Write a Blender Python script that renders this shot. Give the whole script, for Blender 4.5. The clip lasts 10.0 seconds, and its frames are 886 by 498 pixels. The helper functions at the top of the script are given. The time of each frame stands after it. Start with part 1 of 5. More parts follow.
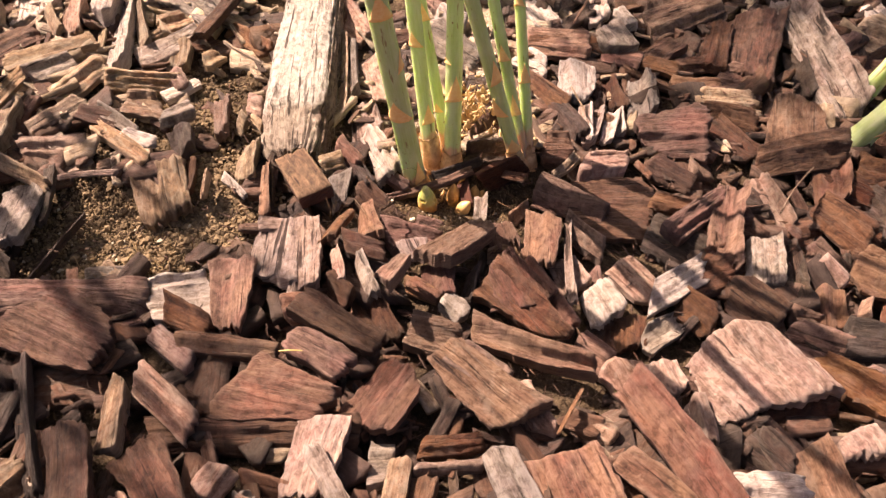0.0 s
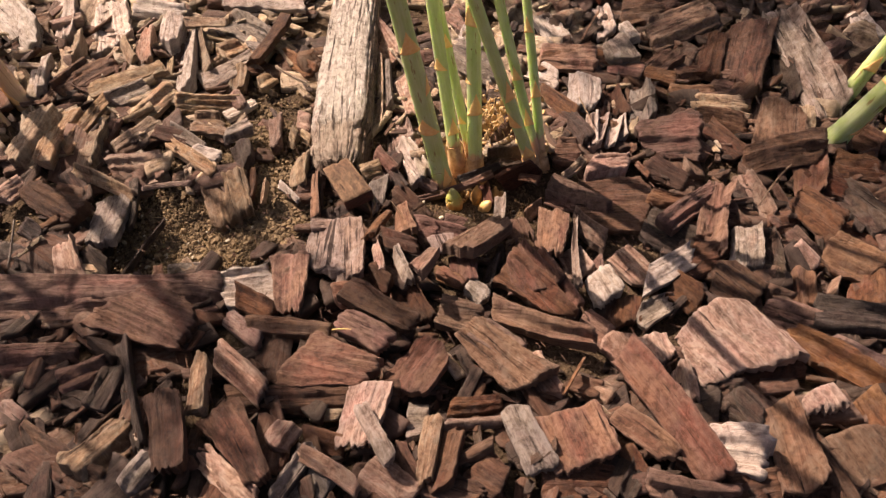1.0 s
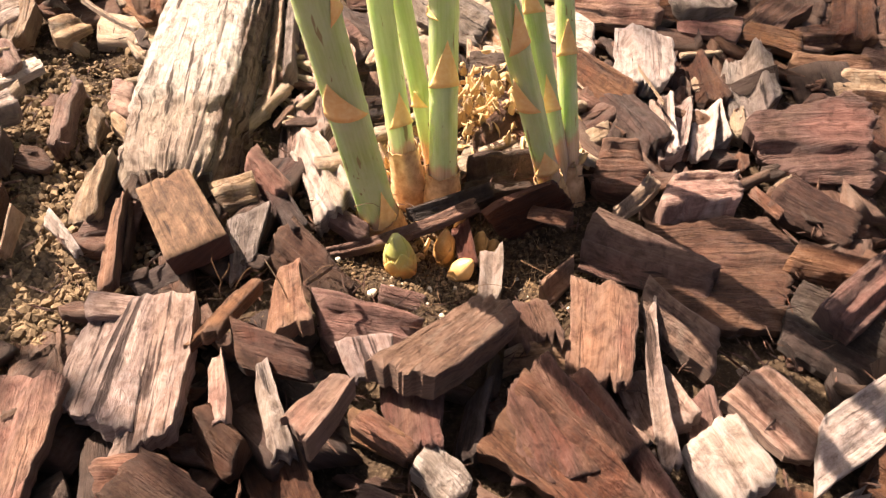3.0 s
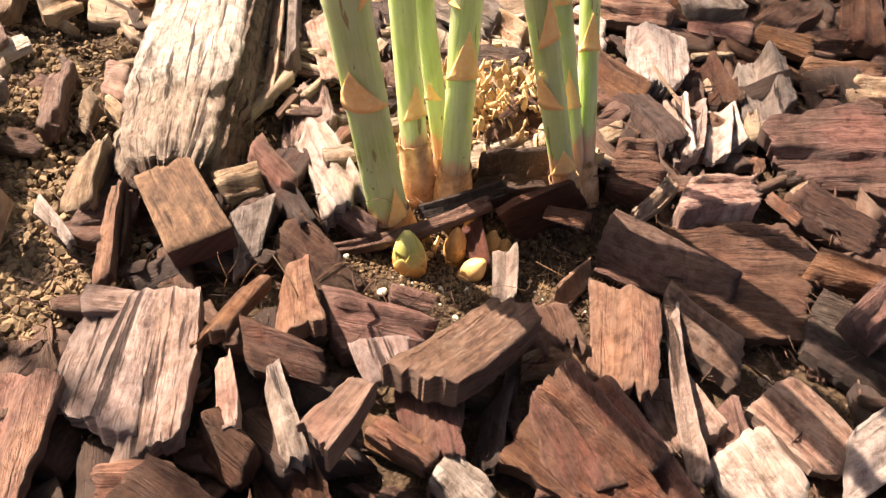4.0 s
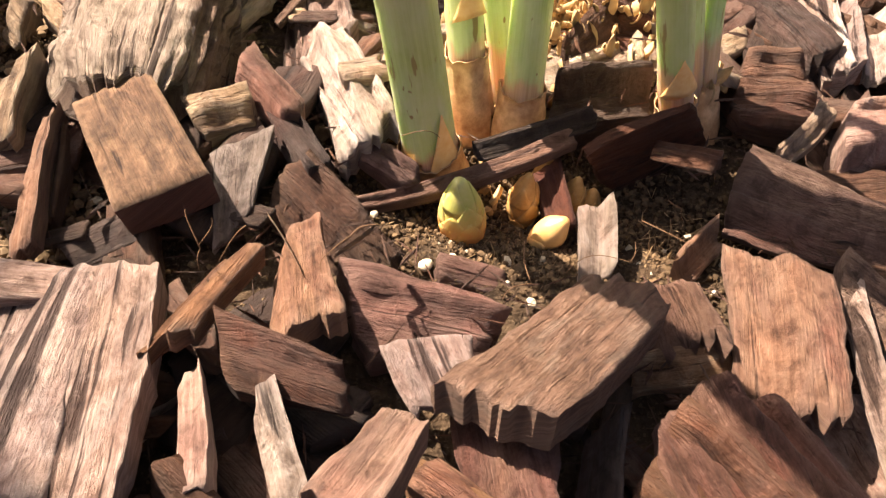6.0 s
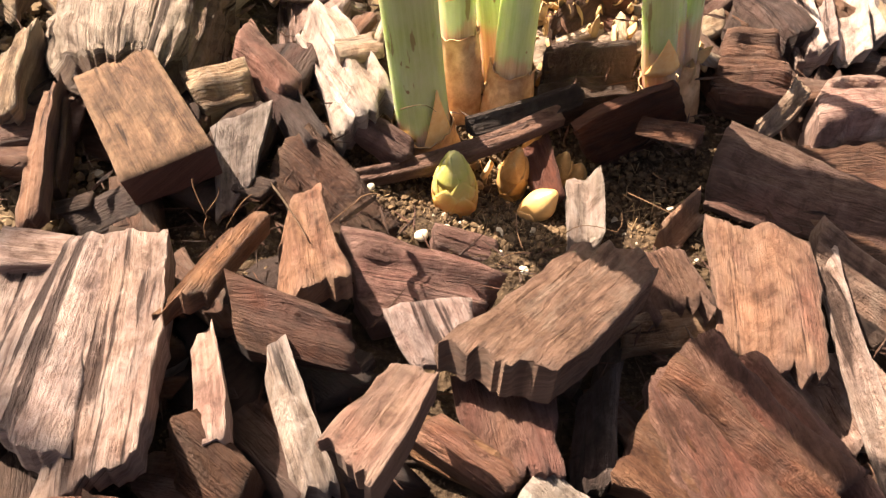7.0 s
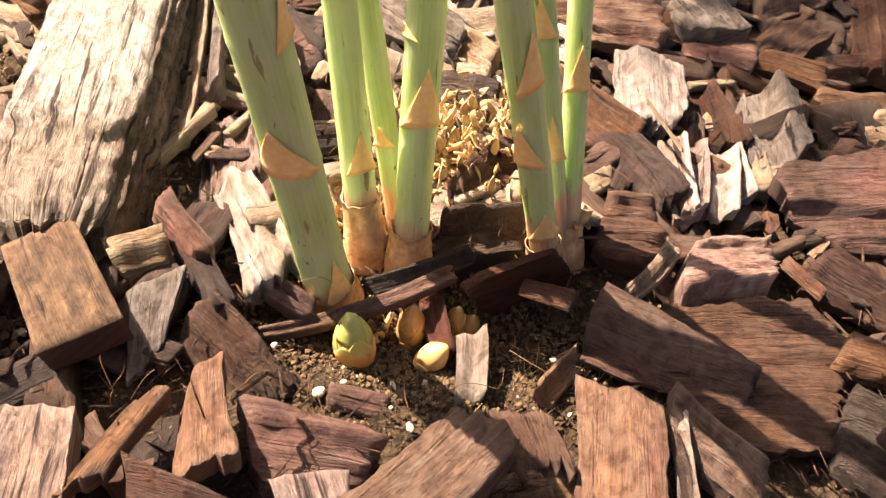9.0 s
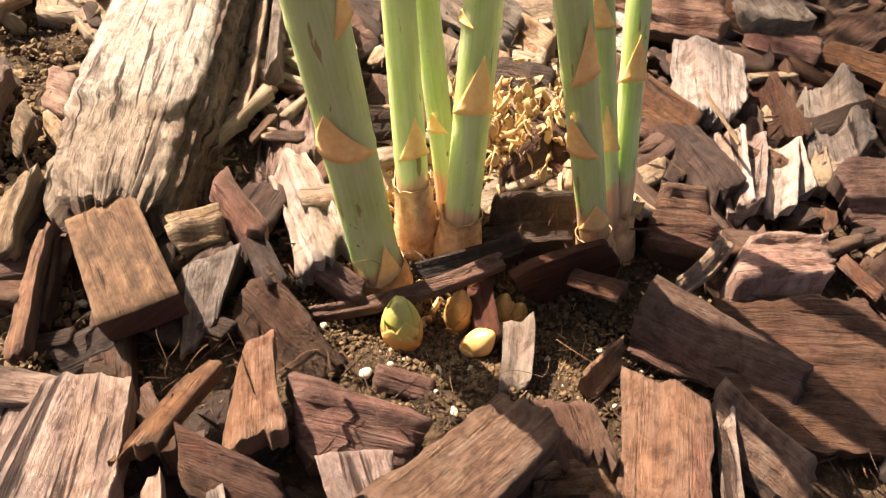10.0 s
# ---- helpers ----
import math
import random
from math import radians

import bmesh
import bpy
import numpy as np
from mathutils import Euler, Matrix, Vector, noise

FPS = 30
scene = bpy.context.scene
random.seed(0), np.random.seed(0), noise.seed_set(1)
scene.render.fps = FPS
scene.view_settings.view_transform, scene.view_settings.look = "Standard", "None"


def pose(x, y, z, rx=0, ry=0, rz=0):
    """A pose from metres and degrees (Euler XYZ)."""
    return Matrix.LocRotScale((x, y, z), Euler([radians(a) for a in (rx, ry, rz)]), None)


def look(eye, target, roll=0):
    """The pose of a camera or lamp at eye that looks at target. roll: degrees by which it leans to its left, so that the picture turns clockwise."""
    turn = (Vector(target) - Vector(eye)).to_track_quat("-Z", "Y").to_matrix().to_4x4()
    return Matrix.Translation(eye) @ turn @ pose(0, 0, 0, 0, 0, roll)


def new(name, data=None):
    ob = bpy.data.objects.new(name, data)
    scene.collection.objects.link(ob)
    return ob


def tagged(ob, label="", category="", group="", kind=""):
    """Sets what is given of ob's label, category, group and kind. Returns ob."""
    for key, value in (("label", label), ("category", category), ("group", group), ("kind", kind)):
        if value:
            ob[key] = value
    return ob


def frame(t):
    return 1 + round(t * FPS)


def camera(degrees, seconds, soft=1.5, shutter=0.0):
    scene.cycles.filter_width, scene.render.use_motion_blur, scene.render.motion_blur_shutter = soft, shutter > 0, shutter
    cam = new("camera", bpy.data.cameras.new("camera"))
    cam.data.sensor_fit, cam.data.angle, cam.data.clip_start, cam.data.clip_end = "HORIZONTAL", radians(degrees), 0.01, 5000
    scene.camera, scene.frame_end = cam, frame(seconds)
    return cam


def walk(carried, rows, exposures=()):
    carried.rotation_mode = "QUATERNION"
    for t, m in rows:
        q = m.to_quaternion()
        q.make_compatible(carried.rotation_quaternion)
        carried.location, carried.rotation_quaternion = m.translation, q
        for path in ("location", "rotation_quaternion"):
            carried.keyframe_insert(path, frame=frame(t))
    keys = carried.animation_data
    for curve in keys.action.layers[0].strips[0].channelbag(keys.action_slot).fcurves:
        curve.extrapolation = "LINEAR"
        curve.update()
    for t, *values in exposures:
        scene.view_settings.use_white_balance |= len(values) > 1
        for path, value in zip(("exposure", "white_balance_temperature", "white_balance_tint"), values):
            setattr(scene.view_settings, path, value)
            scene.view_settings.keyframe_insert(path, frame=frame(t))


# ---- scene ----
cam = camera(56.0, 10.0, 1.35)
PATH = [
    (0, (0.062, 0.043, 0.393), (-0.074, 1.349, -1.115), -0.3),
    (0.5, (0.078, -0.029, 0.476), (-0.132, 1.264, -1.036), -4.4),
    (1, (0.077, -0.011, 0.458), (-0.148, 1.271, -1.06), -4.5),
    (1.5, (0.053, 0.082, 0.377), (-0.092, 1.381, -1.137), -0.6),
    (2, (0.057, 0.152, 0.299), (-0.029, 1.428, -1.238), 0.7),
    (2.5, (0.052, 0.199, 0.252), (-0.094, 1.524, -1.239), -2.0),
    (3, (0.054, 0.212, 0.242), (-0.105, 1.546, -1.239), -1.0),
    (3.2, (0.052, 0.214, 0.24), (-0.115, 1.542, -1.246), -0.8),
    (4.3, (0.031, 0.225, 0.225), (-0.02, 1.563, -1.26), 3.9),
    (4.5, (0.029, 0.24, 0.208), (-0.04, 1.556, -1.296), 2.8),
    (5, (0.027, 0.274, 0.171), (-0.008, 1.575, -1.347), 3.3),
    (5.5, (0.026, 0.287, 0.159), (-0.033, 1.588, -1.359), 2.8),
    (5.7, (0.024, 0.28, 0.165), (-0.102, 1.548, -1.376), 1.0),
    (6.8, (0.016, 0.27, 0.172), (-0.024, 1.51, -1.398), 3.5),
    (7, (0.015, 0.266, 0.172), (-0.019, 1.504, -1.399), 3.9),
    (7.5, (0.012, 0.265, 0.174), (-0.007, 1.506, -1.394), 4.4),
    (8, (0.012, 0.272, 0.187), (-0.019, 1.538, -1.361), 3.6),
    (8.5, (0.024, 0.275, 0.201), (-0.017, 1.567, -1.324), 3.4),
    (9, (0.034, 0.278, 0.21), (0.052, 1.601, -1.29), 6.2),
    (9.5, (0.033, 0.276, 0.212), (-0.072, 1.572, -1.308), 3.3),
    (10, (0.034, 0.277, 0.211), (-0.062, 1.564, -1.317), 4.2),
]
EXPOSURES = [(0, 0.45, 7100, 25), (0.5, 0.03, 7050, 23), (1, -0.12, 7050, 22), (1.5, 0.06, 6900, 18), (2, 0.2, 6850, 21), (2.5, 0.70, 6900, 20), (4.5, 0.69, 6950, 19), (7.5, 0.80, 6950, 16), (9, 0.74, 7050, 16), (10, 0.55, 7100, 15)]
walk(cam, [(t, look(eye, target, roll)) for t, eye, target, roll in PATH], EXPOSURES)
# light
world = bpy.data.worlds.new("sky")
scene.world = world
world.use_nodes = True
SUN_AZ, SUN_EL = 57.5, 50.0          # degrees to the left of +y, and above the ground
sky = world.node_tree.nodes.new("ShaderNodeTexSky")
sky.sky_type = "NISHITA"
sky.sun_disc = False
sky.sun_elevation = radians(SUN_EL)
sky.sun_rotation = radians(-SUN_AZ)
sky.air_density, sky.dust_density, sky.ozone_density = 0.6, 6.0, 0.4     # hazy summer sky
world.node_tree.links.new(sky.outputs["Color"], world.node_tree.nodes["Background"].inputs["Color"])
world.node_tree.nodes["Background"].inputs["Strength"].default_value = 0.125
sun = new("sun", bpy.data.lights.new("sun", "SUN"))
sun.data.energy = 11.6
sun.data.angle = radians(0.53)
sun.data.color = (1.0, 0.87, 0.73)
to_sun = Vector((-math.sin(radians(SUN_AZ)) * math.cos(radians(SUN_EL)), math.cos(radians(SUN_AZ)) * math.cos(radians(SUN_EL)), math.sin(radians(SUN_EL))))
sun.matrix_world = look(to_sun * 5, (0, 0, 0))


# ---- materials
def nodes_of(name, rough=0.85, spec=0.25):
    m = bpy.data.materials.new(name)
    m.use_nodes = True
    nt = m.node_tree
    b = nt.nodes["Principled BSDF"]
    b.inputs["Roughness"].default_value = rough
    b.inputs["Specular IOR Level"].default_value = spec
    return m, nt, b


def node(nt, kind, **values):
    n = nt.nodes.new(kind)
    for k, v in values.items():
        n.inputs[k.replace("_", " ")].default_value = v
    return n


def ramp(nt, fac, stops):
    r = nt.nodes.new("ShaderNodeValToRGB")
    while len(r.color_ramp.elements) < len(stops):
        r.color_ramp.elements.new(0.5)
    for e, (p, c) in zip(r.color_ramp.elements, stops):
        e.position, e.color = p, (*c, 1)
    nt.links.new(fac, r.inputs["Fac"])
    return r


def mixed(nt, fac, a, b, mode="MIX"):
    n = nt.nodes.new("ShaderNodeMix")
    n.data_type, n.blend_type = "RGBA", mode
    for sock, v in ((n.inputs[0], fac), (n.inputs[6], a), (n.inputs[7], b)):
        if isinstance(v, (int, float)):
            sock.default_value = v
        elif isinstance(v, tuple):
            sock.default_value = (*v, 1)
        else:
            nt.links.new(v, sock)
    return n.outputs[2]


def maths(nt, op, a, b=0.0):
    n = nt.nodes.new("ShaderNodeMath")
    n.operation = op
    for sock, v in ((n.inputs[0], a), (n.inputs[1], b)):
        if isinstance(v, (int, float)):
            sock.default_value = v
        else:
            nt.links.new(v, sock)
    return n.outputs[0]


def scaled(nt, vec, s, shift=None):
    n = nt.nodes.new("ShaderNodeMapping")
    n.inputs["Scale"].default_value = s
    nt.links.new(vec, n.inputs["Vector"])
    if shift is not None:
        nt.links.new(shift, n.inputs["Location"])
    return n.outputs["Vector"]


def wood(name, dark, mid, light, stain=(0.30, 0.26, 0.22), grey=0.3, rough=0.70, island=False, spread=0.26, relief=1.0, cracks=0.36, zones=1.0, barky=False):
    """Split wood: fibres along U, in metres; stains, silvering and cracks."""
    m, nt, b = nodes_of(name, rough, 0.30)
    uv = nt.nodes.new("ShaderNodeUVMap").outputs["UV"]
    if island:
        rnd = nt.nodes.new("ShaderNodeNewGeometry").outputs["Random Per Island"]
    else:
        rnd = nt.nodes.new("ShaderNodeObjectInfo").outputs["Random"]
    far = nt.nodes.new("ShaderNodeCombineXYZ")
    nt.links.new(maths(nt, "MULTIPLY", rnd, 37.0), far.inputs[2])
    nt.links.new(maths(nt, "MULTIPLY", rnd, 11.0), far.inputs[0])
    base = far.outputs[0]

    # the fibres wander sideways a little
    sway = node(nt, "ShaderNodeTexNoise", Scale=1.0, Detail=3.0, Roughness=0.5)
    nt.links.new(scaled(nt, uv, (11, 18, 1), base), sway.inputs["Vector"])
    drift = nt.nodes.new("ShaderNodeCombineXYZ")
    nt.links.new(maths(nt, "MULTIPLY", maths(nt, "SUBTRACT", sway.outputs["Fac"], 0.5), 0.0030), drift.inputs[1])
    summed = nt.nodes.new("ShaderNodeVectorMath")
    nt.links.new(uv, summed.inputs[0])
    nt.links.new(drift.outputs[0], summed.inputs[1])
    uv = summed.outputs[0]

    def noisy(s, detail=6, rough_=0.6, distort=0.0):
        n = node(nt, "ShaderNodeTexNoise", Scale=1.0, Detail=detail, Roughness=rough_, Distortion=distort)
        nt.links.new(scaled(nt, uv, s, base), n.inputs["Vector"])
        return n.outputs["Fac"]

    zone = noisy((24, 48, 1), 5, 0.6, 0.6)
    grain = noisy((30, 620, 1), 8, 0.66, 0.25)
    fibre = noisy((110, 2900, 1), 5, 0.7, 0.2)
    patch = noisy((70, 130, 1), 8, 0.68, 0.8)
    crack = noisy((22, 330, 1), 6, 0.6, 0.3)
    streak = noisy((9, 95, 1), 4, 0.55, 0.4)
    speck = noisy((900, 1500, 1), 4, 0.75)
    dirt = noisy((190, 260, 1), 7, 0.7, 0.5)

    def bundles(s):
        # strips of fibre, each with a shade and a level of its own
        n = node(nt, "ShaderNodeTexVoronoi", Scale=1.0, Randomness=1.0)
        nt.links.new(scaled(nt, uv, s, base), n.inputs["Vector"])
        one = nt.nodes.new("ShaderNodeSeparateColor")
        nt.links.new(n.outputs["Color"], one.inputs["Color"])
        return one.outputs[0]

    strip, thread = bundles((30, 430, 1)), bundles((75, 1300, 1))
    tone = maths(nt, "ADD", maths(nt, "MULTIPLY", grain, 0.42), maths(nt, "ADD", maths(nt, "MULTIPLY", streak, 0.46), maths(nt, "MULTIPLY", dirt, 0.46)))
    tone = maths(nt, "ADD", tone, maths(nt, "MULTIPLY", maths(nt, "SUBTRACT", maths(nt, "ADD", strip, maths(nt, "MULTIPLY", thread, 0.7)), 0.80), 0.11))
    c = ramp(nt, tone, [(0.46, dark), (0.69, mid), (0.96, light)]).outputs["Color"]
    c = mixed(nt, maths(nt, "MULTIPLY", ramp(nt, patch, [(0.49, (0, 0, 0)), (0.60, (1, 1, 1))]).outputs["Color"], grey), c, stain)
    c = mixed(nt, ramp(nt, fibre, [(0.42, (0, 0, 0)), (0.66, (0.30, 0.30, 0.30))]).outputs["Color"], c, mixed(nt, 1.0, c, (0.50, 0.46, 0.43), "MULTIPLY"))
    c = mixed(nt, zones, c, mixed(nt, 1.0, c, ramp(nt, zone, [(0.32, (1.22, 0.96, 0.90)), (0.46, (0.86, 0.80, 0.78)), (0.56, (1.0, 0.99, 0.90)), (0.70, (1.30, 1.21, 1.05))]).outputs["Color"], "MULTIPLY"))
    c = mixed(nt, ramp(nt, crack, [(cracks - 0.05, (0.95, 0.95, 0.95)), (cracks, (0, 0, 0))]).outputs["Color"], c, (dark[0] * 0.35, dark[1] * 0.3, dark[2] * 0.28))
    c = mixed(nt, ramp(nt, speck, [(0.66, (0, 0, 0)), (0.76, (0.5, 0.5, 0.5))]).outputs["Color"], c, (dark[0] * 0.4, dark[1] * 0.4, dark[2] * 0.4))
    c = mixed(nt, ramp(nt, dirt, [(0.34, (0.7, 0.7, 0.7)), (0.52, (0, 0, 0))]).outputs["Color"], c, mixed(nt, 1.0, c, (0.42, 0.36, 0.32), "MULTIPLY"))
    c = mixed(nt, ramp(nt, dirt, [(0.58, (0, 0, 0)), (0.72, (0.45, 0.45, 0.45))]).outputs["Color"], c, light)
    worn = ramp(nt, nt.nodes.new("ShaderNodeNewGeometry").outputs["Pointiness"], [(0.53, (0, 0, 0)), (0.62, (0.4, 0.4, 0.4))]).outputs["Color"]
    c = mixed(nt, worn, c, light)
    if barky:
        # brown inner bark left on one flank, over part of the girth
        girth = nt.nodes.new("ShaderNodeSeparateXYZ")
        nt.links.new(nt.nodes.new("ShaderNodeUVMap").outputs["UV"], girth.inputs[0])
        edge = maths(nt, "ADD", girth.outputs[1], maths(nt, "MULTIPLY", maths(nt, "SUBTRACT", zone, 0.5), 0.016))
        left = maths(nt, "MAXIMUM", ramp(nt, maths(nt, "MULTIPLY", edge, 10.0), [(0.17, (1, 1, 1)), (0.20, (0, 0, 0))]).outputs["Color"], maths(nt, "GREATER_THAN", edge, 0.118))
        # greyer, cracked under-layer laid bare at the near end
        bare = maths(nt, "ADD", girth.outputs[0], maths(nt, "MULTIPLY", maths(nt, "SUBTRACT", patch, 0.5), 0.030))
        c = mixed(nt, ramp(nt, maths(nt, "MULTIPLY", bare, 10.0), [(0.34, (0.8, 0.8, 0.8)), (0.39, (0, 0, 0))]).outputs["Color"], c, mixed(nt, 1.0, c, (0.66, 0.56, 0.47), "MULTIPLY"))
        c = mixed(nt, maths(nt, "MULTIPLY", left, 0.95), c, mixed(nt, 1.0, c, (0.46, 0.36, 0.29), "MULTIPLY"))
    hsv = nt.nodes.new("ShaderNodeHueSaturation")
    nt.links.new(c, hsv.inputs["Color"])
    nt.links.new(maths(nt, "ADD", maths(nt, "MULTIPLY", rnd, 2 * spread), 1.0 - spread), hsv.inputs["Value"])
    r2 = maths(nt, "FRACT", maths(nt, "MULTIPLY", rnd, 7.31))
    nt.links.new(maths(nt, "ADD", maths(nt, "MULTIPLY", r2, 0.22), 0.89), hsv.inputs["Saturation"])
    r3 = maths(nt, "FRACT", maths(nt, "MULTIPLY", rnd, 23.7))
    nt.links.new(maths(nt, "ADD", maths(nt, "MULTIPLY", r3, 0.011), 0.4925), hsv.inputs["Hue"])
    nt.links.new(hsv.outputs["Color"], b.inputs["Base Color"])
    h = maths(nt, "ADD", maths(nt, "MULTIPLY", grain, 0.85), maths(nt, "ADD", maths(nt, "MULTIPLY", fibre, 0.8), maths(nt, "MULTIPLY", speck, 0.45)))
    h = maths(nt, "ADD", h, maths(nt, "ADD", maths(nt, "MULTIPLY", patch, 0.6), maths(nt, "MULTIPLY", dirt, 0.9)))
    h = maths(nt, "ADD", h, maths(nt, "ADD", maths(nt, "MULTIPLY", strip, 0.55), maths(nt, "MULTIPLY", thread, 0.30)))
    h = maths(nt, "ADD", h, ramp(nt, crack, [(0.30, (0, 0, 0)), (0.42, (0.7, 0.7, 0.7))]).outputs["Color"])
    bump = node(nt, "ShaderNodeBump", Strength=1.0, Distance=0.0020 * relief)
    nt.links.new(h, bump.inputs["Height"])
    nt.links.new(bump.outputs["Normal"], b.inputs["Normal"])
    nt.links.new(maths(nt, "ADD", maths(nt, "MULTIPLY", grain, -0.35), rough + 0.15), b.inputs["Roughness"])
    return m


WOODS = {
    "b": wood("brown_bark", (0.047, 0.022, 0.012), (0.125, 0.060, 0.033), (0.234, 0.129, 0.076), (0.167, 0.110, 0.083), 0.45, relief=1.5),
    "r": wood("red_bark", (0.092, 0.048, 0.033), (0.211, 0.119, 0.088), (0.343, 0.216, 0.167), (0.244, 0.155, 0.126), 0.5, relief=1.5),
    "o": wood("orange_bark", (0.096, 0.040, 0.018), (0.207, 0.099, 0.050), (0.326, 0.185, 0.104), (0.244, 0.155, 0.118), 0.4, relief=1.5),
    "p": wood("pinkish_wood", (0.13, 0.075, 0.053), (0.34, 0.21, 0.16), (0.60, 0.44, 0.35), (0.48, 0.38, 0.32), 0.5, zones=0.6),
    "t": wood("tan_wood", (0.110, 0.067, 0.039), (0.317, 0.209, 0.128), (0.634, 0.473, 0.317), (0.390, 0.336, 0.256), 0.55, zones=0.6),
    "q": wood("orange_tan_wood", (0.106, 0.055, 0.036), (0.285, 0.162, 0.108), (0.490, 0.322, 0.232), (0.360, 0.240, 0.180), 0.5, relief=1.3),
    "y": wood("cut_timber", (0.060, 0.031, 0.015), (0.165, 0.090, 0.040), (0.31, 0.185, 0.085), (0.070, 0.040, 0.020), 0.6, spread=0.02, relief=0.5, zones=0.3),
    "g": wood("weathered_wood", (0.098, 0.076, 0.060), (0.299, 0.236, 0.190), (0.575, 0.483, 0.414), (0.483, 0.425, 0.380), 0.6, relief=1.5, cracks=0.41, zones=0.5),
    "w": wood("bleached_wood", (0.245, 0.180, 0.142), (0.549, 0.450, 0.378), (0.764, 0.690, 0.619), (0.686, 0.620, 0.567), 0.5, spread=0.2, zones=0.3),
    "l": wood("pale_bark", (0.18, 0.120, 0.096), (0.42, 0.300, 0.245), (0.70, 0.56, 0.48), (0.58, 0.49, 0.44), 0.5, relief=1.6, spread=0.1, cracks=0.455, zones=0.35),
    "n": wood("grey_brown_bark", (0.075, 0.042, 0.030), (0.212, 0.124, 0.082), (0.37, 0.245, 0.178), (0.29, 0.22, 0.17), 0.5, spread=0.15, relief=1.5, zones=0.35),
    "k": wood("dark_bark", (0.029, 0.020, 0.015), (0.074, 0.050, 0.038), (0.167, 0.121, 0.098), (0.151, 0.129, 0.113), 0.5, relief=1.5),
    "m": wood("red_brown_heartwood", (0.043, 0.015, 0.007), (0.096, 0.032, 0.016), (0.146, 0.056, 0.031), (0.118, 0.050, 0.031), 0.4, spread=0.1, relief=0.5),
}
SAWN_END = wood("sawn_end_grain", (0.050, 0.020, 0.011), (0.120, 0.048, 0.026), (0.22, 0.10, 0.055), (0.09, 0.045, 0.028), 0.5, spread=0.04, relief=0.6)
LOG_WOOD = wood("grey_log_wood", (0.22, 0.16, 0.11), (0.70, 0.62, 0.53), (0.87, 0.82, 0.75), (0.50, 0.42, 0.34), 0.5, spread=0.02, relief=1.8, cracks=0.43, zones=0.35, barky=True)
LITTER = [wood("litter_brown", (0.054, 0.027, 0.017), (0.132, 0.068, 0.042), (0.247, 0.147, 0.100), (0.193, 0.147, 0.116), 0.6, island=True, zones=0.5),
          wood("litter_tan", (0.128, 0.085, 0.051), (0.390, 0.283, 0.183), (0.732, 0.592, 0.427), (0.488, 0.409, 0.323), 0.6, island=True, zones=0.5),
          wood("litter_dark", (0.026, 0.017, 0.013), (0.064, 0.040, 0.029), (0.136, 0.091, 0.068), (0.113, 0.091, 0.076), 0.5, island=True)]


def soil_material():
    m, nt, b = nodes_of("dark_soil", 0.95, 0.2)
    pos = nt.nodes.new("ShaderNodeNewGeometry").outputs["Position"]
    coarse = node(nt, "ShaderNodeTexNoise", Scale=90.0, Detail=6.0, Roughness=0.65)
    fine = node(nt, "ShaderNodeTexVoronoi", Scale=420.0)
    grit = node(nt, "ShaderNodeTexNoise", Scale=900.0, Detail=4.0, Roughness=0.7)
    for n in (coarse, fine, grit):
        nt.links.new(pos, n.inputs["Vector"])
    c = ramp(nt, coarse.outputs["Fac"], [(0.3, (0.040, 0.027, 0.017)), (0.55, (0.105, 0.072, 0.044)), (0.8, (0.23, 0.165, 0.10))]).outputs["Color"]
    broad = node(nt, "ShaderNodeTexNoise", Scale=2.3, Detail=7.0, Roughness=0.6)
    nt.links.new(pos, broad.inputs["Vector"])
    c = mixed(nt, 1.0, c, ramp(nt, broad.outputs["Fac"], [(0.34, (0.55, 0.52, 0.50)), (0.66, (1.15, 1.12, 1.05))]).outputs["Color"], "MULTIPLY")
    c = mixed(nt, ramp(nt, grit.outputs["Fac"], [(0.55, (0, 0, 0)), (0.72, (0.8, 0.8, 0.8))]).outputs["Color"], c, (0.26, 0.19, 0.12))
    nt.links.new(c, b.inputs["Base Color"])
    h = maths(nt, "ADD", maths(nt, "MULTIPLY", coarse.outputs["Fac"], 1.5), maths(nt, "ADD", fine.outputs["Distance"], grit.outputs["Fac"]))
    bump = node(nt, "ShaderNodeBump", Strength=1.0, Distance=0.0025)
    nt.links.new(h, bump.inputs["Height"])
    nt.links.new(bump.outputs["Normal"], b.inputs["Normal"])
    return m


SOIL = soil_material()


def plain(name, lo, hi, rough=0.6, scale=300.0, spec=0.4, island=False, bump_by=0.0004):
    """Two tones mottled together, with fine relief; island: each loose piece takes its own shade."""
    m, nt, b = nodes_of(name, rough, spec)
    tc = nt.nodes.new("ShaderNodeTexCoord").outputs["Object"]
    n = node(nt, "ShaderNodeTexNoise", Scale=scale, Detail=5.0, Roughness=0.65)
    nt.links.new(tc, n.inputs["Vector"])
    fac = ramp(nt, n.outputs["Fac"], [(0.3, (0, 0, 0)), (0.7, (1, 1, 1))]).outputs["Color"]
    if island:
        fac = maths(nt, "ADD", maths(nt, "MULTIPLY", fac, 0.4), maths(nt, "MULTIPLY", nt.nodes.new("ShaderNodeNewGeometry").outputs["Random Per Island"], 0.6))
    nt.links.new(mixed(nt, fac, lo, hi), b.inputs["Base Color"])
    bump = node(nt, "ShaderNodeBump", Strength=0.7, Distance=bump_by)
    nt.links.new(n.outputs["Fac"], bump.inputs["Height"])
    nt.links.new(bump.outputs["Normal"], b.inputs["Normal"])
    return m


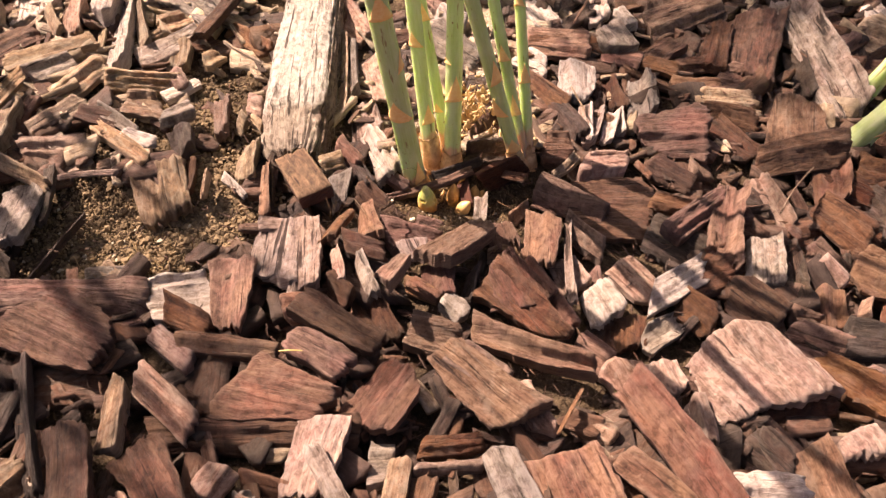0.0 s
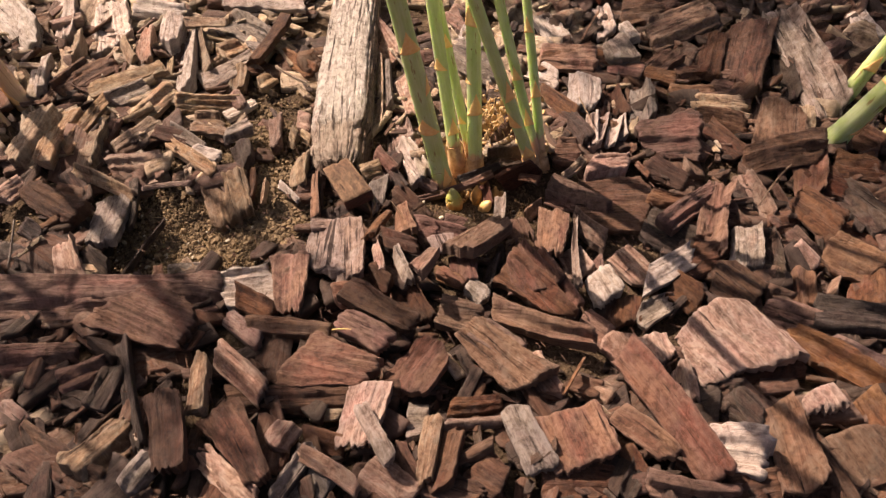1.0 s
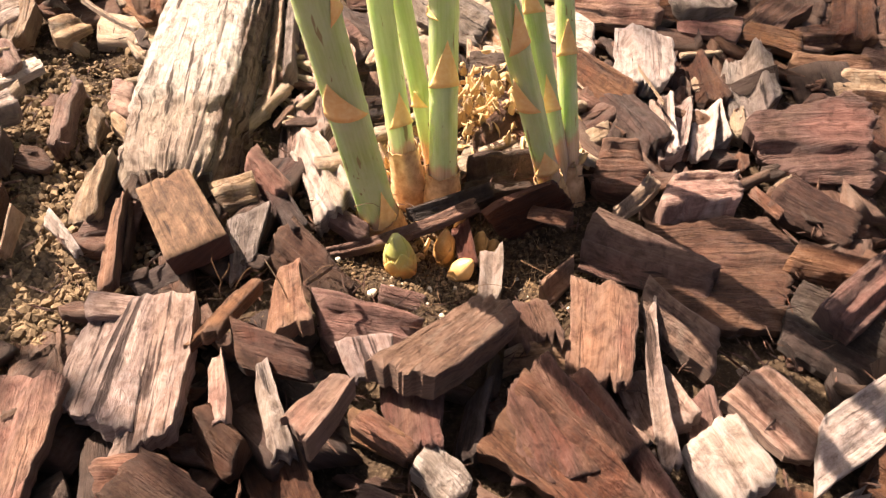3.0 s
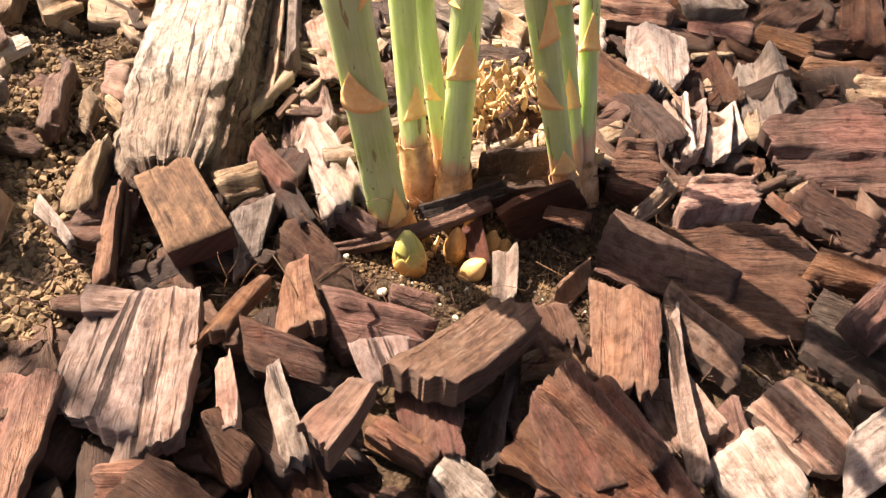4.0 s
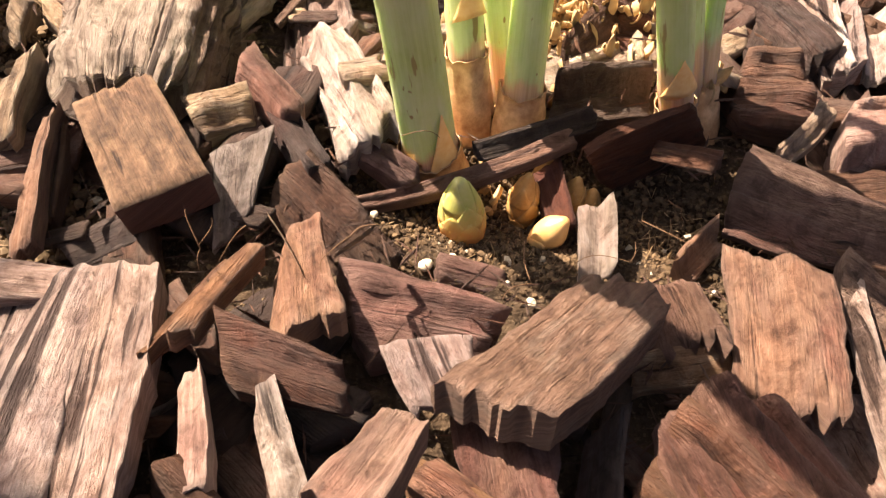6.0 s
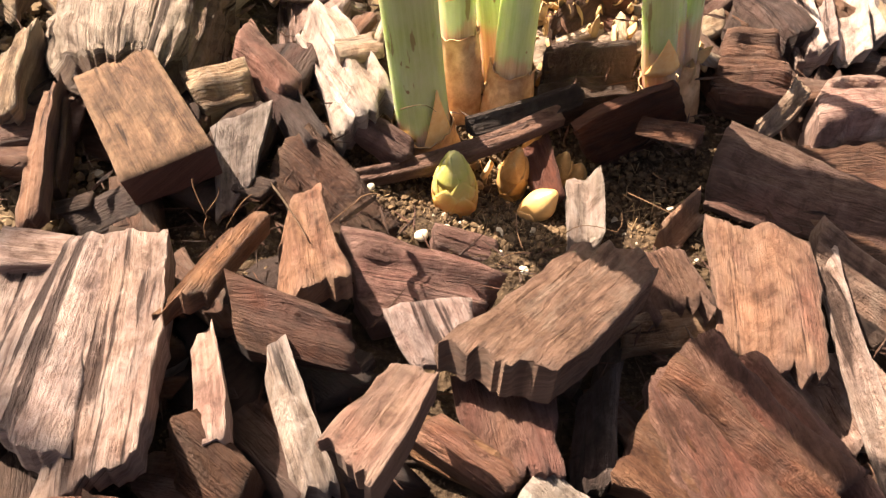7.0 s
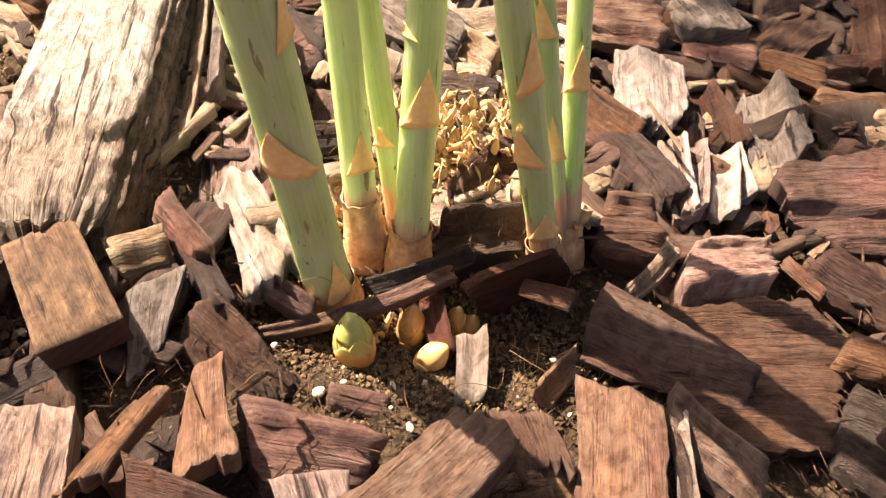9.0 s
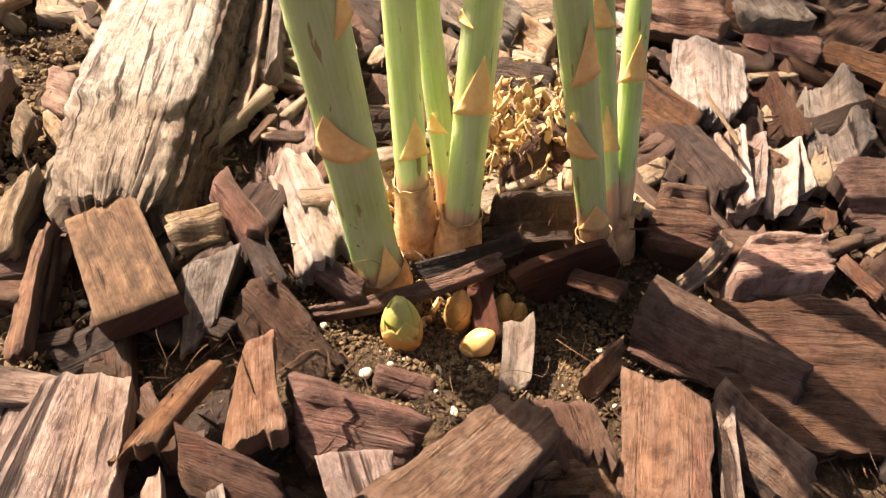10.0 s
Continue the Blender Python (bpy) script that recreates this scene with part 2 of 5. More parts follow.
def stalk_material():
    """Green stalk: pale bloom, long fine streaks, tan towards its foot, brown flecks. UV: round, height in metres."""
    m, nt, b = nodes_of("asparagus_stalk", 0.42, 0.45)
    uv = nt.nodes.new("ShaderNodeUVMap").outputs["UV"]
    rnd = nt.nodes.new("ShaderNodeObjectInfo").outputs["Random"]
    far = nt.nodes.new("ShaderNodeCombineXYZ")
    nt.links.new(maths(nt, "MULTIPLY", rnd, 9.0), far.inputs[2])

    def noisy(s, detail=4):
        n = node(nt, "ShaderNodeTexNoise", Scale=1.0, Detail=detail, Roughness=0.6)
        nt.links.new(scaled(nt, uv, s, far.outputs[0]), n.inputs["Vector"])
        return n.outputs["Fac"]

    streak = noisy((1300, 25, 1), 5)
    blotch = noisy((160, 60, 1), 4)
    fleck = noisy((260, 130, 1), 2)
    c = ramp(nt, streak, [(0.3, (0.40, 0.50, 0.17)), (0.7, (0.54, 0.64, 0.28))]).outputs["Color"]
    c = mixed(nt, ramp(nt, blotch, [(0.35, (0, 0, 0)), (0.7, (0.7, 0.7, 0.7))]).outputs["Color"], c, (0.61, 0.67, 0.42))
    sep = nt.nodes.new("ShaderNodeSeparateXYZ")
    nt.links.new(uv, sep.inputs[0])
    high = maths(nt, "ADD", sep.outputs[1], maths(nt, "MULTIPLY", maths(nt, "SUBTRACT", blotch, 0.5), 0.02))
    foot = ramp(nt, maths(nt, "MULTIPLY", high, 10.0), [(0.21, (1, 1, 1)), (0.25, (0, 0, 0))]).outputs["Color"]
    c = mixed(nt, foot, c, ramp(nt, streak, [(0.3, (0.52, 0.31, 0.17)), (0.7, (0.74, 0.54, 0.35))]).outputs["Color"])
    c = mixed(nt, ramp(nt, fleck, [(0.70, (0, 0, 0)), (0.73, (0.85, 0.85, 0.85))]).outputs["Color"], c, (0.23, 0.11, 0.03))
    scar = noisy((330, 45, 1), 3)
    c = mixed(nt, ramp(nt, scar, [(0.645, (0, 0, 0)), (0.67, (0.7, 0.7, 0.7))]).outputs["Color"], c, (0.26, 0.14, 0.05))
    nt.links.new(c, b.inputs["Base Color"])
    b.inputs["Subsurface Weight"].default_value = 0.9
    b.inputs["Subsurface Radius"].default_value = (0.0034, 0.0040, 0.0020)
    b.inputs["Subsurface Scale"].default_value = 1.5
    bump = node(nt, "ShaderNodeBump", Strength=0.5, Distance=0.0004)
    nt.links.new(streak, bump.inputs["Height"])
    nt.links.new(bump.outputs["Normal"], b.inputs["Normal"])
    return m


STALK = stalk_material()
SCALE = plain("tan_scale", (0.90, 0.52, 0.19), (0.98, 0.68, 0.31), 0.6, 420, 0.25)
SCALE_DRY = plain("dry_scale", (0.30, 0.18, 0.075), (0.74, 0.53, 0.27), 0.7, 300, 0.3, island=True)
FERN = plain("fern_green", (0.07, 0.15, 0.025), (0.13, 0.25, 0.05), 0.6, 80, 0.3, island=True)
def bud_material():
    """Young spear: orange-tan at the soil, yellow-green above, with pale scale tips."""
    m, nt, b = nodes_of("green_bud", 0.5, 0.4)
    tc = nt.nodes.new("ShaderNodeTexCoord").outputs["Object"]
    n = node(nt, "ShaderNodeTexNoise", Scale=240.0, Detail=5.0, Roughness=0.65)
    nt.links.new(tc, n.inputs["Vector"])
    sep = nt.nodes.new("ShaderNodeSeparateXYZ")
    nt.links.new(tc, sep.inputs[0])
    high = maths(nt, "ADD", maths(nt, "MULTIPLY", sep.outputs[2], 36.0), maths(nt, "MULTIPLY", maths(nt, "SUBTRACT", n.outputs["Fac"], 0.5), 0.5))
    c = ramp(nt, high, [(0.30, (0.58, 0.27, 0.07)), (0.48, (0.60, 0.43, 0.14)), (0.66, (0.42, 0.44, 0.12)), (0.92, (0.54, 0.52, 0.21))]).outputs["Color"]
    c = mixed(nt, ramp(nt, n.outputs["Fac"], [(0.60, (0, 0, 0)), (0.70, (0.5, 0.5, 0.5))]).outputs["Color"], c, (0.70, 0.58, 0.30))
    nt.links.new(c, b.inputs["Base Color"])
    b.inputs["Subsurface Weight"].default_value = 0.5
    b.inputs["Subsurface Radius"].default_value = (0.003, 0.003, 0.001)
    bump = node(nt, "ShaderNodeBump", Strength=0.6, Distance=0.0006)
    nt.links.new(n.outputs["Fac"], bump.inputs["Height"])
    nt.links.new(bump.outputs["Normal"], b.inputs["Normal"])
    return m


SHEATH = plain("dry_sheath", (0.42, 0.22, 0.10), (0.80, 0.55, 0.31), 0.65, 260, 0.25, bump_by=0.0010)
BUD_GREEN = bud_material()
BUD_CREAM = plain("cream_bud", (0.60, 0.33, 0.10), (0.76, 0.52, 0.23), 0.4, 160, 0.4)
BUD_TAN = plain("tan_bud", (0.38, 0.19, 0.05), (0.62, 0.38, 0.14), 0.5, 220, 0.4)
WEED_STEM = plain("weed_stem", (0.25, 0.06, 0.03), (0.40, 0.14, 0.06), 0.5, 200, 0.3)
WEED_LEAF = plain("weed_leaf", (0.16, 0.30, 0.05), (0.32, 0.45, 0.10), 0.5, 200, 0.4)
YELLOW_STRAW = plain("yellow_straw", (0.50, 0.33, 0.08), (0.72, 0.55, 0.20), 0.5, 300, 0.4)
STRAW = plain("straw", (0.16, 0.10, 0.05), (0.46, 0.33, 0.17), 0.7, 300, 0.3, island=True)
ROOT = plain("dry_root_brown", (0.10, 0.055, 0.03), (0.22, 0.13, 0.07), 0.8, 300, 0.2)
CRUMB = plain("soil_crumbs", (0.025, 0.017, 0.011), (0.20, 0.135, 0.075), 0.95, 900, 0.15, island=True)
DRY_CRUMB = plain("dry_soil_crumbs", (0.035, 0.024, 0.015), (0.30, 0.215, 0.125), 0.95, 900, 0.15, island=True)
PEBBLE = plain("pale_pebble", (0.50, 0.42, 0.28), (0.74, 0.66, 0.50), 0.6, 400, 0.3)
PALE_GRIT = plain("pale_grit", (0.26, 0.22, 0.15), (0.58, 0.52, 0.40), 0.8, 500, 0.2, island=True)


# ---- helpers for meshes
def part(name, data, material, parent=None, label=""):
    ob = new(name, data)
    if material is not None and not data.materials:
        data.materials.append(material)
    if parent is not None:
        ob.parent = parent
    if label:
        ob["label"] = label
    return ob


def mesh_from(name, verts, faces, uvs=None, smooth=None):
    """uvs: one (u, v) for each vertex; smooth: how many of the first faces are smooth."""
    me = bpy.data.meshes.new(name)
    me.from_pydata([tuple(v) for v in verts], [], faces)
    if uvs is not None:
        layer = me.uv_layers.new(name="UVMap")
        loops = np.empty(len(me.loops), dtype=np.int32)
        me.loops.foreach_get("vertex_index", loops)
        layer.data.foreach_set("uv", np.asarray(uvs, dtype=np.float32)[loops].ravel())
    count = len(me.polygons) if smooth is None else smooth
    flags = np.zeros(len(me.polygons), dtype=bool)
    flags[:count] = True
    me.polygons.foreach_set("use_smooth", flags)
    me.update()
    return me


def chip_shape(L, W, T, seed, taper=0.0, nx=None, ny=None, rough=1.0, slants=None, flute=0.0, fray=0.0):
    """A split piece of bark: angular, with slanting torn ends, near-straight sides and ridges along the fibre. Returns vertices, faces, uvs, number of smooth faces."""
    rnd = random.Random(seed)
    nx = nx or max(8, min(28, int(L / 0.0026)))
    ny = ny or max(6, min(36, int(W / 0.0011)))
    off = rnd.uniform(0, 100)
    slant = [rnd.gauss(0, 0.14) * W * rough, rnd.gauss(0, 0.14) * W * rough]
    point = [max(0.0, rnd.gauss(-0.05, 0.34)) * min(W, 0.6 * L) * rough, max(0.0, rnd.gauss(-0.05, 0.34)) * min(W, 0.6 * L) * rough]
    apex = [rnd.uniform(-0.9, 0.9), rnd.uniform(-0.9, 0.9)]
    given = taper
    taper += rnd.gauss(0, 0.10) * rough * min(1.0, 1.5 * W / L)
    if slants:
        taper = given
        slant, point = [slants[0] / 0.9, slants[1] / 0.9], [0.0, 0.0]
    bend = rnd.gauss(0, 0.022) * L * rough
    bow = rnd.gauss(0, 0.014) * L * rough
    cup = rnd.gauss(0.01, 0.028) * W * rough
    twist = rnd.gauss(0, 0.06) * rough
    tear = [0.006 + 0.042 * rnd.random() ** 2, 0.006 + 0.042 * rnd.random() ** 2]
    ridge = min(0.0023, 0.20 * T) * rough
    wedge, thin = rnd.uniform(-0.4, 0.4) * rough, rnd.uniform(-0.3, 0.3) * rough
    steps = [rnd.uniform(-1, 1) for _ in range(3)]
    cuts = [max(0.0, rnd.gauss(0.03, 0.11)) * min(W, L) * rough for _ in range(4)]
    reach = [rnd.uniform(0.25, 0.8) for _ in range(4)]
    top, low, uvs = [], [], []
    for i in range(nx + 1):
        u = i / nx * 2 - 1
        e = int(u > 0)
        for j in range(ny + 1):
            v = j / ny * 2 - 1
            yy = v * W / 2
            # the end line: slanted, perhaps pointed, frayed between fibres
            line = slant[e] * v - point[e] * abs(v - apex[e]) / (1 + abs(apex[e]))
            ragged = tear[e] * min(L, 0.055) * rough * (0.5 * noise.noise((yy * 110, off + 9 * e, 1.3)) + 0.6 * (noise.cell((yy * 290 + off, 3.5 + 7 * e, off)) - 0.5) + 0.4 * (noise.cell((yy * 800 + off, 5.5 + 7 * e, off)) - 0.5))
            sign = 1 if e else -1
            x = u * L / 2 + ((slants[0] * (1 - u) + slants[1] * (1 + u)) / 2 * v if slants else abs(u) ** 1.6 * sign * line * 0.9) + abs(u) ** 3 * sign * ragged
            if fray and e:
                x -= fray * u ** 12 * (0.5 * noise.noise((yy * 110, off, 2.2)) + 0.45 * noise.noise((yy * 420, 1.5, off)) + 0.2 * (noise.cell((yy * 340 + off, 1.5, off)) - 0.5) + 0.45 * (noise.cell((yy * 1100 + off, 2.5, off)) - 0.5) + 0.1)
            k = 2 * e + int(v > 0)
            x -= sign * u * u * cuts[k] * max(0.0, (abs(v) - 1 + reach[k]) / reach[k])
            side = 1 + taper * u
            which = 3.5 if v > 0 else 9.5
            rag = 0.04 * rough * noise.noise((u * L * 38, off, which)) + 0.025 * rough * noise.noise((u * L * 120 + off, which, off)) + 0.02 * rough * noise.noise((u * L * 330, off, which)) + 0.018 * rough * (noise.cell((u * L * 90 + off, which, off)) - 0.5)
            y = yy * (side + rag * 2) + bend * u * u
            z = bow * (1 - u * u) + cup * (1 - v * v) + twist * u * y
            r = ridge * (0.8 * noise.noise((x * 16, y * 380, off)) + 0.7 * noise.noise((x * 30, y * 900, off + 5)) + 0.8 * noise.noise((x * 18, y * 150, off + 9)))
            r += flute * (1 - u ** 6) * (noise.noise((x * 9, y * 150, off + 2)) - 0.9 * max(0.0, 1 - 6 * abs(noise.noise((x * 16, y * 300, off + 3)))))
            r += ridge * 0.6 * noise.noise((x * 150, y * 260, off + 7))
            for k in steps:
                r += ridge * 0.9 * math.tanh((v - k) * 14 + 3 * noise.noise((x * 40, off, k))) * rough
            half = T / 2 * (1 + wedge * v) * (1 + thin * u)
            if fray and u > 0.55:
                r += fray * 0.28 * (u - 0.55) / 0.45 * (noise.noise((x * 260, y * 420, off)) - 0.5)
            rim = max(abs(u), abs(v)) > 0.999
            top.append((x, y, z + half + r - (0.07 * T if rim else 0.0)))
            low.append((x * 0.985 - (0.25 * fray * u ** 6 * noise.noise((yy * 300, off, 8.8)) if fray and e else 0.0), y * 0.96, z - half + 0.4 * r))
            uvs.append((x + off * 0.1, y + off * 0.03))
    n = (nx + 1) * (ny + 1)
    verts = top + low
    uvs = uvs + [(a, b + 2 * T) for a, b in uvs]
    row = ny + 1
    faces = []
    for i in range(nx):
        for j in range(ny):
            a = i * row + j
            faces.append((a, a + row, a + row + 1, a + 1))
    faces += [tuple(n + k for k in reversed(f)) for f in faces]
    count = len(faces)
    rim = [i * row for i in range(nx + 1)] + [nx * row + j for j in range(1, ny + 1)] + [i * row + ny for i in range(nx - 1, -1, -1)] + [j for j in range(ny - 1, 0, -1)]
    for a, b in zip(rim, rim[1:] + rim[:1]):
        faces.append((a, n + a, n + b, b))
    return verts, faces, uvs, count


def joined(name, pieces, material, label, category, smooth=None):
    """Many loose pieces as one object of kind stuff. pieces: (verts, faces, uvs, smooth)."""
    verts, faces, uvs = [], [], []
    for v, f, t in pieces:
        k = len(verts)
        verts.extend(v)
        uvs.extend(t)
        faces.extend(tuple(k + i for i in g) for g in f)
    ob = part(name, mesh_from(name, verts, faces, uvs, smooth), material)
    return tagged(ob, label, category, kind="stuff")


# ---- ground
def mound(x, y):
    """Height of the soil under the mulch."""
    z = 0.008 - 0.045 * max(-1.0, min(1.0, x))
    z -= 0.014 * math.exp(-(((x - 0.035) / 0.045) ** 2 + ((y - 0.428) / 0.022) ** 2))
    z -= 0.010 * math.exp(-(((x + 0.17) / 0.075) ** 2 + ((y - 0.365) / 0.045) ** 2))
    return z


def make_ground():
    def axis(mid, half):
        near = np.arange(-half, half + 1e-6, 0.006)
        far = half + 0.006 * np.cumsum(1.28 ** np.arange(1, 37))
        return mid + np.concatenate([-far[::-1], near, far])
    xs, ys = axis(0.03, 0.48), axis(0.42, 0.42)
    verts = []
    for y in ys:
        for x in xs:
            z = mound(x, y) + 0.003 * noise.noise((x * 60, y * 60, 0)) + 0.002 * noise.noise((x * 190, y * 190, 4))
            verts.append((x, y, z))
    row = len(xs)
    faces = [(j * row + i, j * row + i + 1, (j + 1) * row + i + 1, (j + 1) * row + i) for j in range(len(ys) - 1) for i in range(row - 1)]
    ob = part("ground", mesh_from("ground", verts, faces), SOIL)
    tagged(ob, "dark crumbly garden soil under wood mulch", "soil", kind="structure")


make_ground()

# ---- mulch: pieces that can be told apart
LABELS = {
    "b": "brown bark mulch chip with split fibrous face", "r": "reddish brown bark mulch chip, rough and split",
    "o": "orange-brown bark mulch chip with torn ends", "p": "pinkish pale wood mulch chip with splintered ends",
    "t": "tan weathered wood mulch chip lying on the bed", "g": "grey weathered wood chip with deep grooves",
    "w": "sun-bleached pale wood chip on the mulch", "k": "dark brown bark chip half buried in mulch",
    "q": "orange-tan bark chip with long split fibres",
    "l": "pale pinkish-grey slab of ridged bark on the mulch",
    "n": "thick grey-brown bark chip, part shaded by stalks",
    "m": "smooth dark red-brown wood chip beside the stalks", "y": "square-cut brown timber offcut resting on the log",
}
made_chips = [0]


def chip(tone, x, y, z, length, width, thick, yaw, pitch, roll, taper=0.0, slant_a=None, slant_b=None, fray=0.0):
    made_chips[0] += 1
    sawn = tone == "y"
    v, f, t, s = chip_shape(length, width, thick, made_chips[0] * 13 + 5, taper, rough=0.12 if sawn else 0.8 if tone == "l" else 1.0, slants=None if slant_a is None else (slant_a, slant_b), flute=0.0011 if tone == "l" else 0.0, fray=fray or (0.0 if sawn or width < 0.006 else random.Random(made_chips[0]).random() ** 2 * min(0.006, 0.13 * length)))
    thin = width < 0.0035
    ob = part("twig" if thin else "wood_offcut" if sawn else "mulch_chip", mesh_from("chip", v, f, t, s), WOODS[tone])
    if sawn:
        ob.data.materials.append(SAWN_END)
        for face in ob.data.polygons[s:]:
            face.material_index = 1
    ob.matrix_world = pose(x, y, z, 0, 0, yaw) @ pose(0, 0, 0, 0, pitch, 0) @ pose(0, 0, 0, roll, 0, 0)
    tagged(ob, "thin dry twig lying on the mulch" if thin else LABELS[tone], "twig" if thin else "wood offcut" if sawn else "mulch chip", group="" if thin or sawn else "mulch chips")
    return ob


chip("w", -0.395, 0.576, 0.0386, 0.077, 0.032, 0.0119, -42, 2, 3, 0.00)
chip("w", -0.361, 0.598, 0.0333, 0.066, 0.018, 0.0102, -70, -1, -7, 0.00)
chip("w", -0.318, 0.592, 0.0282, 0.070, 0.037, 0.0136, -67, 2, -3, 0.00)
chip("t", -0.333, 0.546, 0.0337, 0.035, 0.023, 0.0119, -67, -1, 5, 0.00)
chip("w", -0.255, 0.580, 0.0312, 0.051, 0.023, 0.0119, -78, 0, -5, 0.00)
chip("p", -0.276, 0.562, 0.0289, 0.045, 0.018, 0.0085, -74, 3, -2, 0.00)
chip("w", -0.229, 0.542, 0.0297, 0.089, 0.017, 0.0085, -74, -3, 8, 0.00)
chip("w", -0.278, 0.615, 0.0308, 0.056, 0.018, 0.0076, -5, 3, 9, 0.00)
chip("t", -0.226, 0.590, 0.0388, 0.039, 0.009, 0.0034, 9, 4, -4, 0.00)
chip("b", -0.162, 0.572, 0.0350, 0.070, 0.015, 0.0059, -100, -1, 7, 0.00)
chip("w", -0.194, 0.652, 0.0302, 0.072, 0.056, 0.0076, 4, 1, -2, 0.00)
chip("g", -0.193, 0.598, 0.0274, 0.072, 0.026, 0.0076, -38, -1, -5, 0.00)
chip("g", -0.190, 0.536, 0.0271, 0.052, 0.016, 0.0068, 44, -4, -10, 0.00)
chip("t", -0.181, 0.530, 0.0274, 0.029, 0.018, 0.0068, -78, 16, -0, 0.00)
chip("b", -0.302, 0.522, 0.0322, 0.044, 0.017, 0.0068, 53, 0, -7, 0.00)
chip("b", -0.317, 0.513, 0.0349, 0.041, 0.015, 0.0068, 67, -2, 6, 0.00)
chip("w", -0.349, 0.510, 0.0337, 0.044, 0.018, 0.0085, -70, -4, -2, 0.00)
chip("t", -0.272, 0.514, 0.0340, 0.067, 0.017, 0.0051, 34, 1, -8, 0.00)
chip("g", -0.261, 0.495, 0.0341, 0.033, 0.015, 0.0051, 51, 5, 2, 0.00)
chip("t", -0.239, 0.487, 0.0294, 0.043, 0.016, 0.0068, 62, -5, -5, 0.00)
chip("t", -0.195, 0.491, 0.0278, 0.053, 0.015, 0.0085, 13, 10, 25, 0.00)
chip("t", -0.187, 0.466, 0.0312, 0.027, 0.019, 0.0068, -0, 2, 2, 0.00)
chip("t", -0.284, 0.456, 0.0349, 0.064, 0.008, 0.0051, 82, -1, 10, 0.00)
chip("t", -0.316, 0.436, 0.0340, 0.062, 0.026, 0.0085, 85, -4, 3, 0.00)
chip("t", -0.303, 0.440, 0.0327, 0.066, 0.017, 0.0068, 95, 4, 3, 0.00)
chip("t", -0.271, 0.432, 0.0322, 0.047, 0.021, 0.0085, -79, -0, 4, 0.00)
chip("t", -0.239, 0.449, 0.0270, 0.043, 0.016, 0.0068, 59, 1, -4, 0.00)
chip("g", -0.200, 0.451, 0.0283, 0.041, 0.008, 0.0051, -30, 5, 10, 0.00)
chip("w", -0.169, 0.492, 0.0244, 0.029, 0.008, 0.0043, 49, 0, -8, 0.00)
chip("n", -0.1337, 0.4673, 0.0235, 0.0371, 0.0111, 0.0090, -75, -0, 0, -0.11, 0.0018, 0.0006, fray=0.002)
chip("g", -0.160, 0.460, 0.0280, 0.024, 0.011, 0.0051, 35, 1, 2, 0.00)
chip("k", -0.151, 0.436, 0.0265, 0.028, 0.017, 0.0068, -64, 0, 8, 0.00)
chip("p", -0.1138, 0.4798, 0.0220, 0.0124, 0.0123, 0.0080, -19, -0, 0, -0.02, -0.0018, -0.0031, fray=0.003)
chip("t", -0.1045, 0.4227, 0.0245, 0.0271, 0.0148, 0.0080, -85, 5, -0, 0.01, -0.0008, -0.0009, fray=0.002)
chip("b", -0.167, 0.546, 0.0269, 0.024, 0.014, 0.0043, 55, 13, -10, 0.00)
chip("t", -0.155, 0.524, 0.0272, 0.020, 0.010, 0.0051, 62, 6, -0, 0.00)
chip("o", -0.138, 0.555, 0.0245, 0.044, 0.013, 0.0051, -34, 0, 2, 0.00)
chip("t", -0.221, 0.560, 0.0306, 0.067, 0.010, 0.0068, -65, -2, 6, 0.00)
chip("t", -0.198, 0.567, 0.0266, 0.027, 0.016, 0.0068, 40, 5, 8, 0.00)
chip("p", -0.174, 0.498, 0.0258, 0.018, 0.013, 0.0068, -49, 18, -1, 0.00)
chip("t", -0.384, 0.576, 0.0362, 0.038, 0.023, 0.0051, 21, -6, 5, 0.00)
chip("p", -0.355, 0.589, 0.0350, 0.031, 0.021, 0.0068, -145, -4, 3, 0.00)
chip("t", -0.286, 0.553, 0.0319, 0.041, 0.009, 0.0051, -55, -1, 6, 0.00)
chip("b", -0.213, 0.451, 0.0307, 0.029, 0.014, 0.0051, -5, 11, -12, 0.00)
chip("t", -0.190, 0.431, 0.0276, 0.054, 0.010, 0.0051, -32, 2, -6, 0.00)
chip("w", -0.181, 0.436, 0.0268, 0.023, 0.009, 0.0051, -8, 11, -1, 0.00)
chip("t", -0.1179, 0.4600, 0.0230, 0.0076, 0.0120, 0.0060, -40, -0, 0, -0.04, -0.0029, -0.0023, fray=0.002)
chip("t", -0.060, 0.525, 0.0210, 0.092, 0.007, 0.0068, -81, 2, -3, 0.00)
chip("g", -0.054, 0.532, 0.0207, 0.061, 0.007, 0.0068, -78, -1, 7, 0.00)
chip("p", -0.070, 0.596, 0.0219, 0.063, 0.019, 0.0085, -53, 9, -1, 0.00)
chip("p", -0.033, 0.523, 0.0228, 0.052, 0.019, 0.0068, -70, -2, -11, 0.00)
chip("p", -0.002, 0.630, 0.0196, 0.038, 0.023, 0.0068, -37, 12, -8, 0.00)
chip("w", 0.008, 0.603, 0.0191, 0.035, 0.020, 0.0068, -38, -10, 7, 0.00)
chip("g", 0.013, 0.565, 0.0208, 0.049, 0.028, 0.0068, -34, 6, -8, 0.00)
chip("t", 0.032, 0.559, 0.0164, 0.045, 0.011, 0.0068, -47, -4, 8, 0.00)
chip("k", -0.021, 0.558, 0.0107, 0.058, 0.026, 0.0085, -89, 3, -11, 0.00)
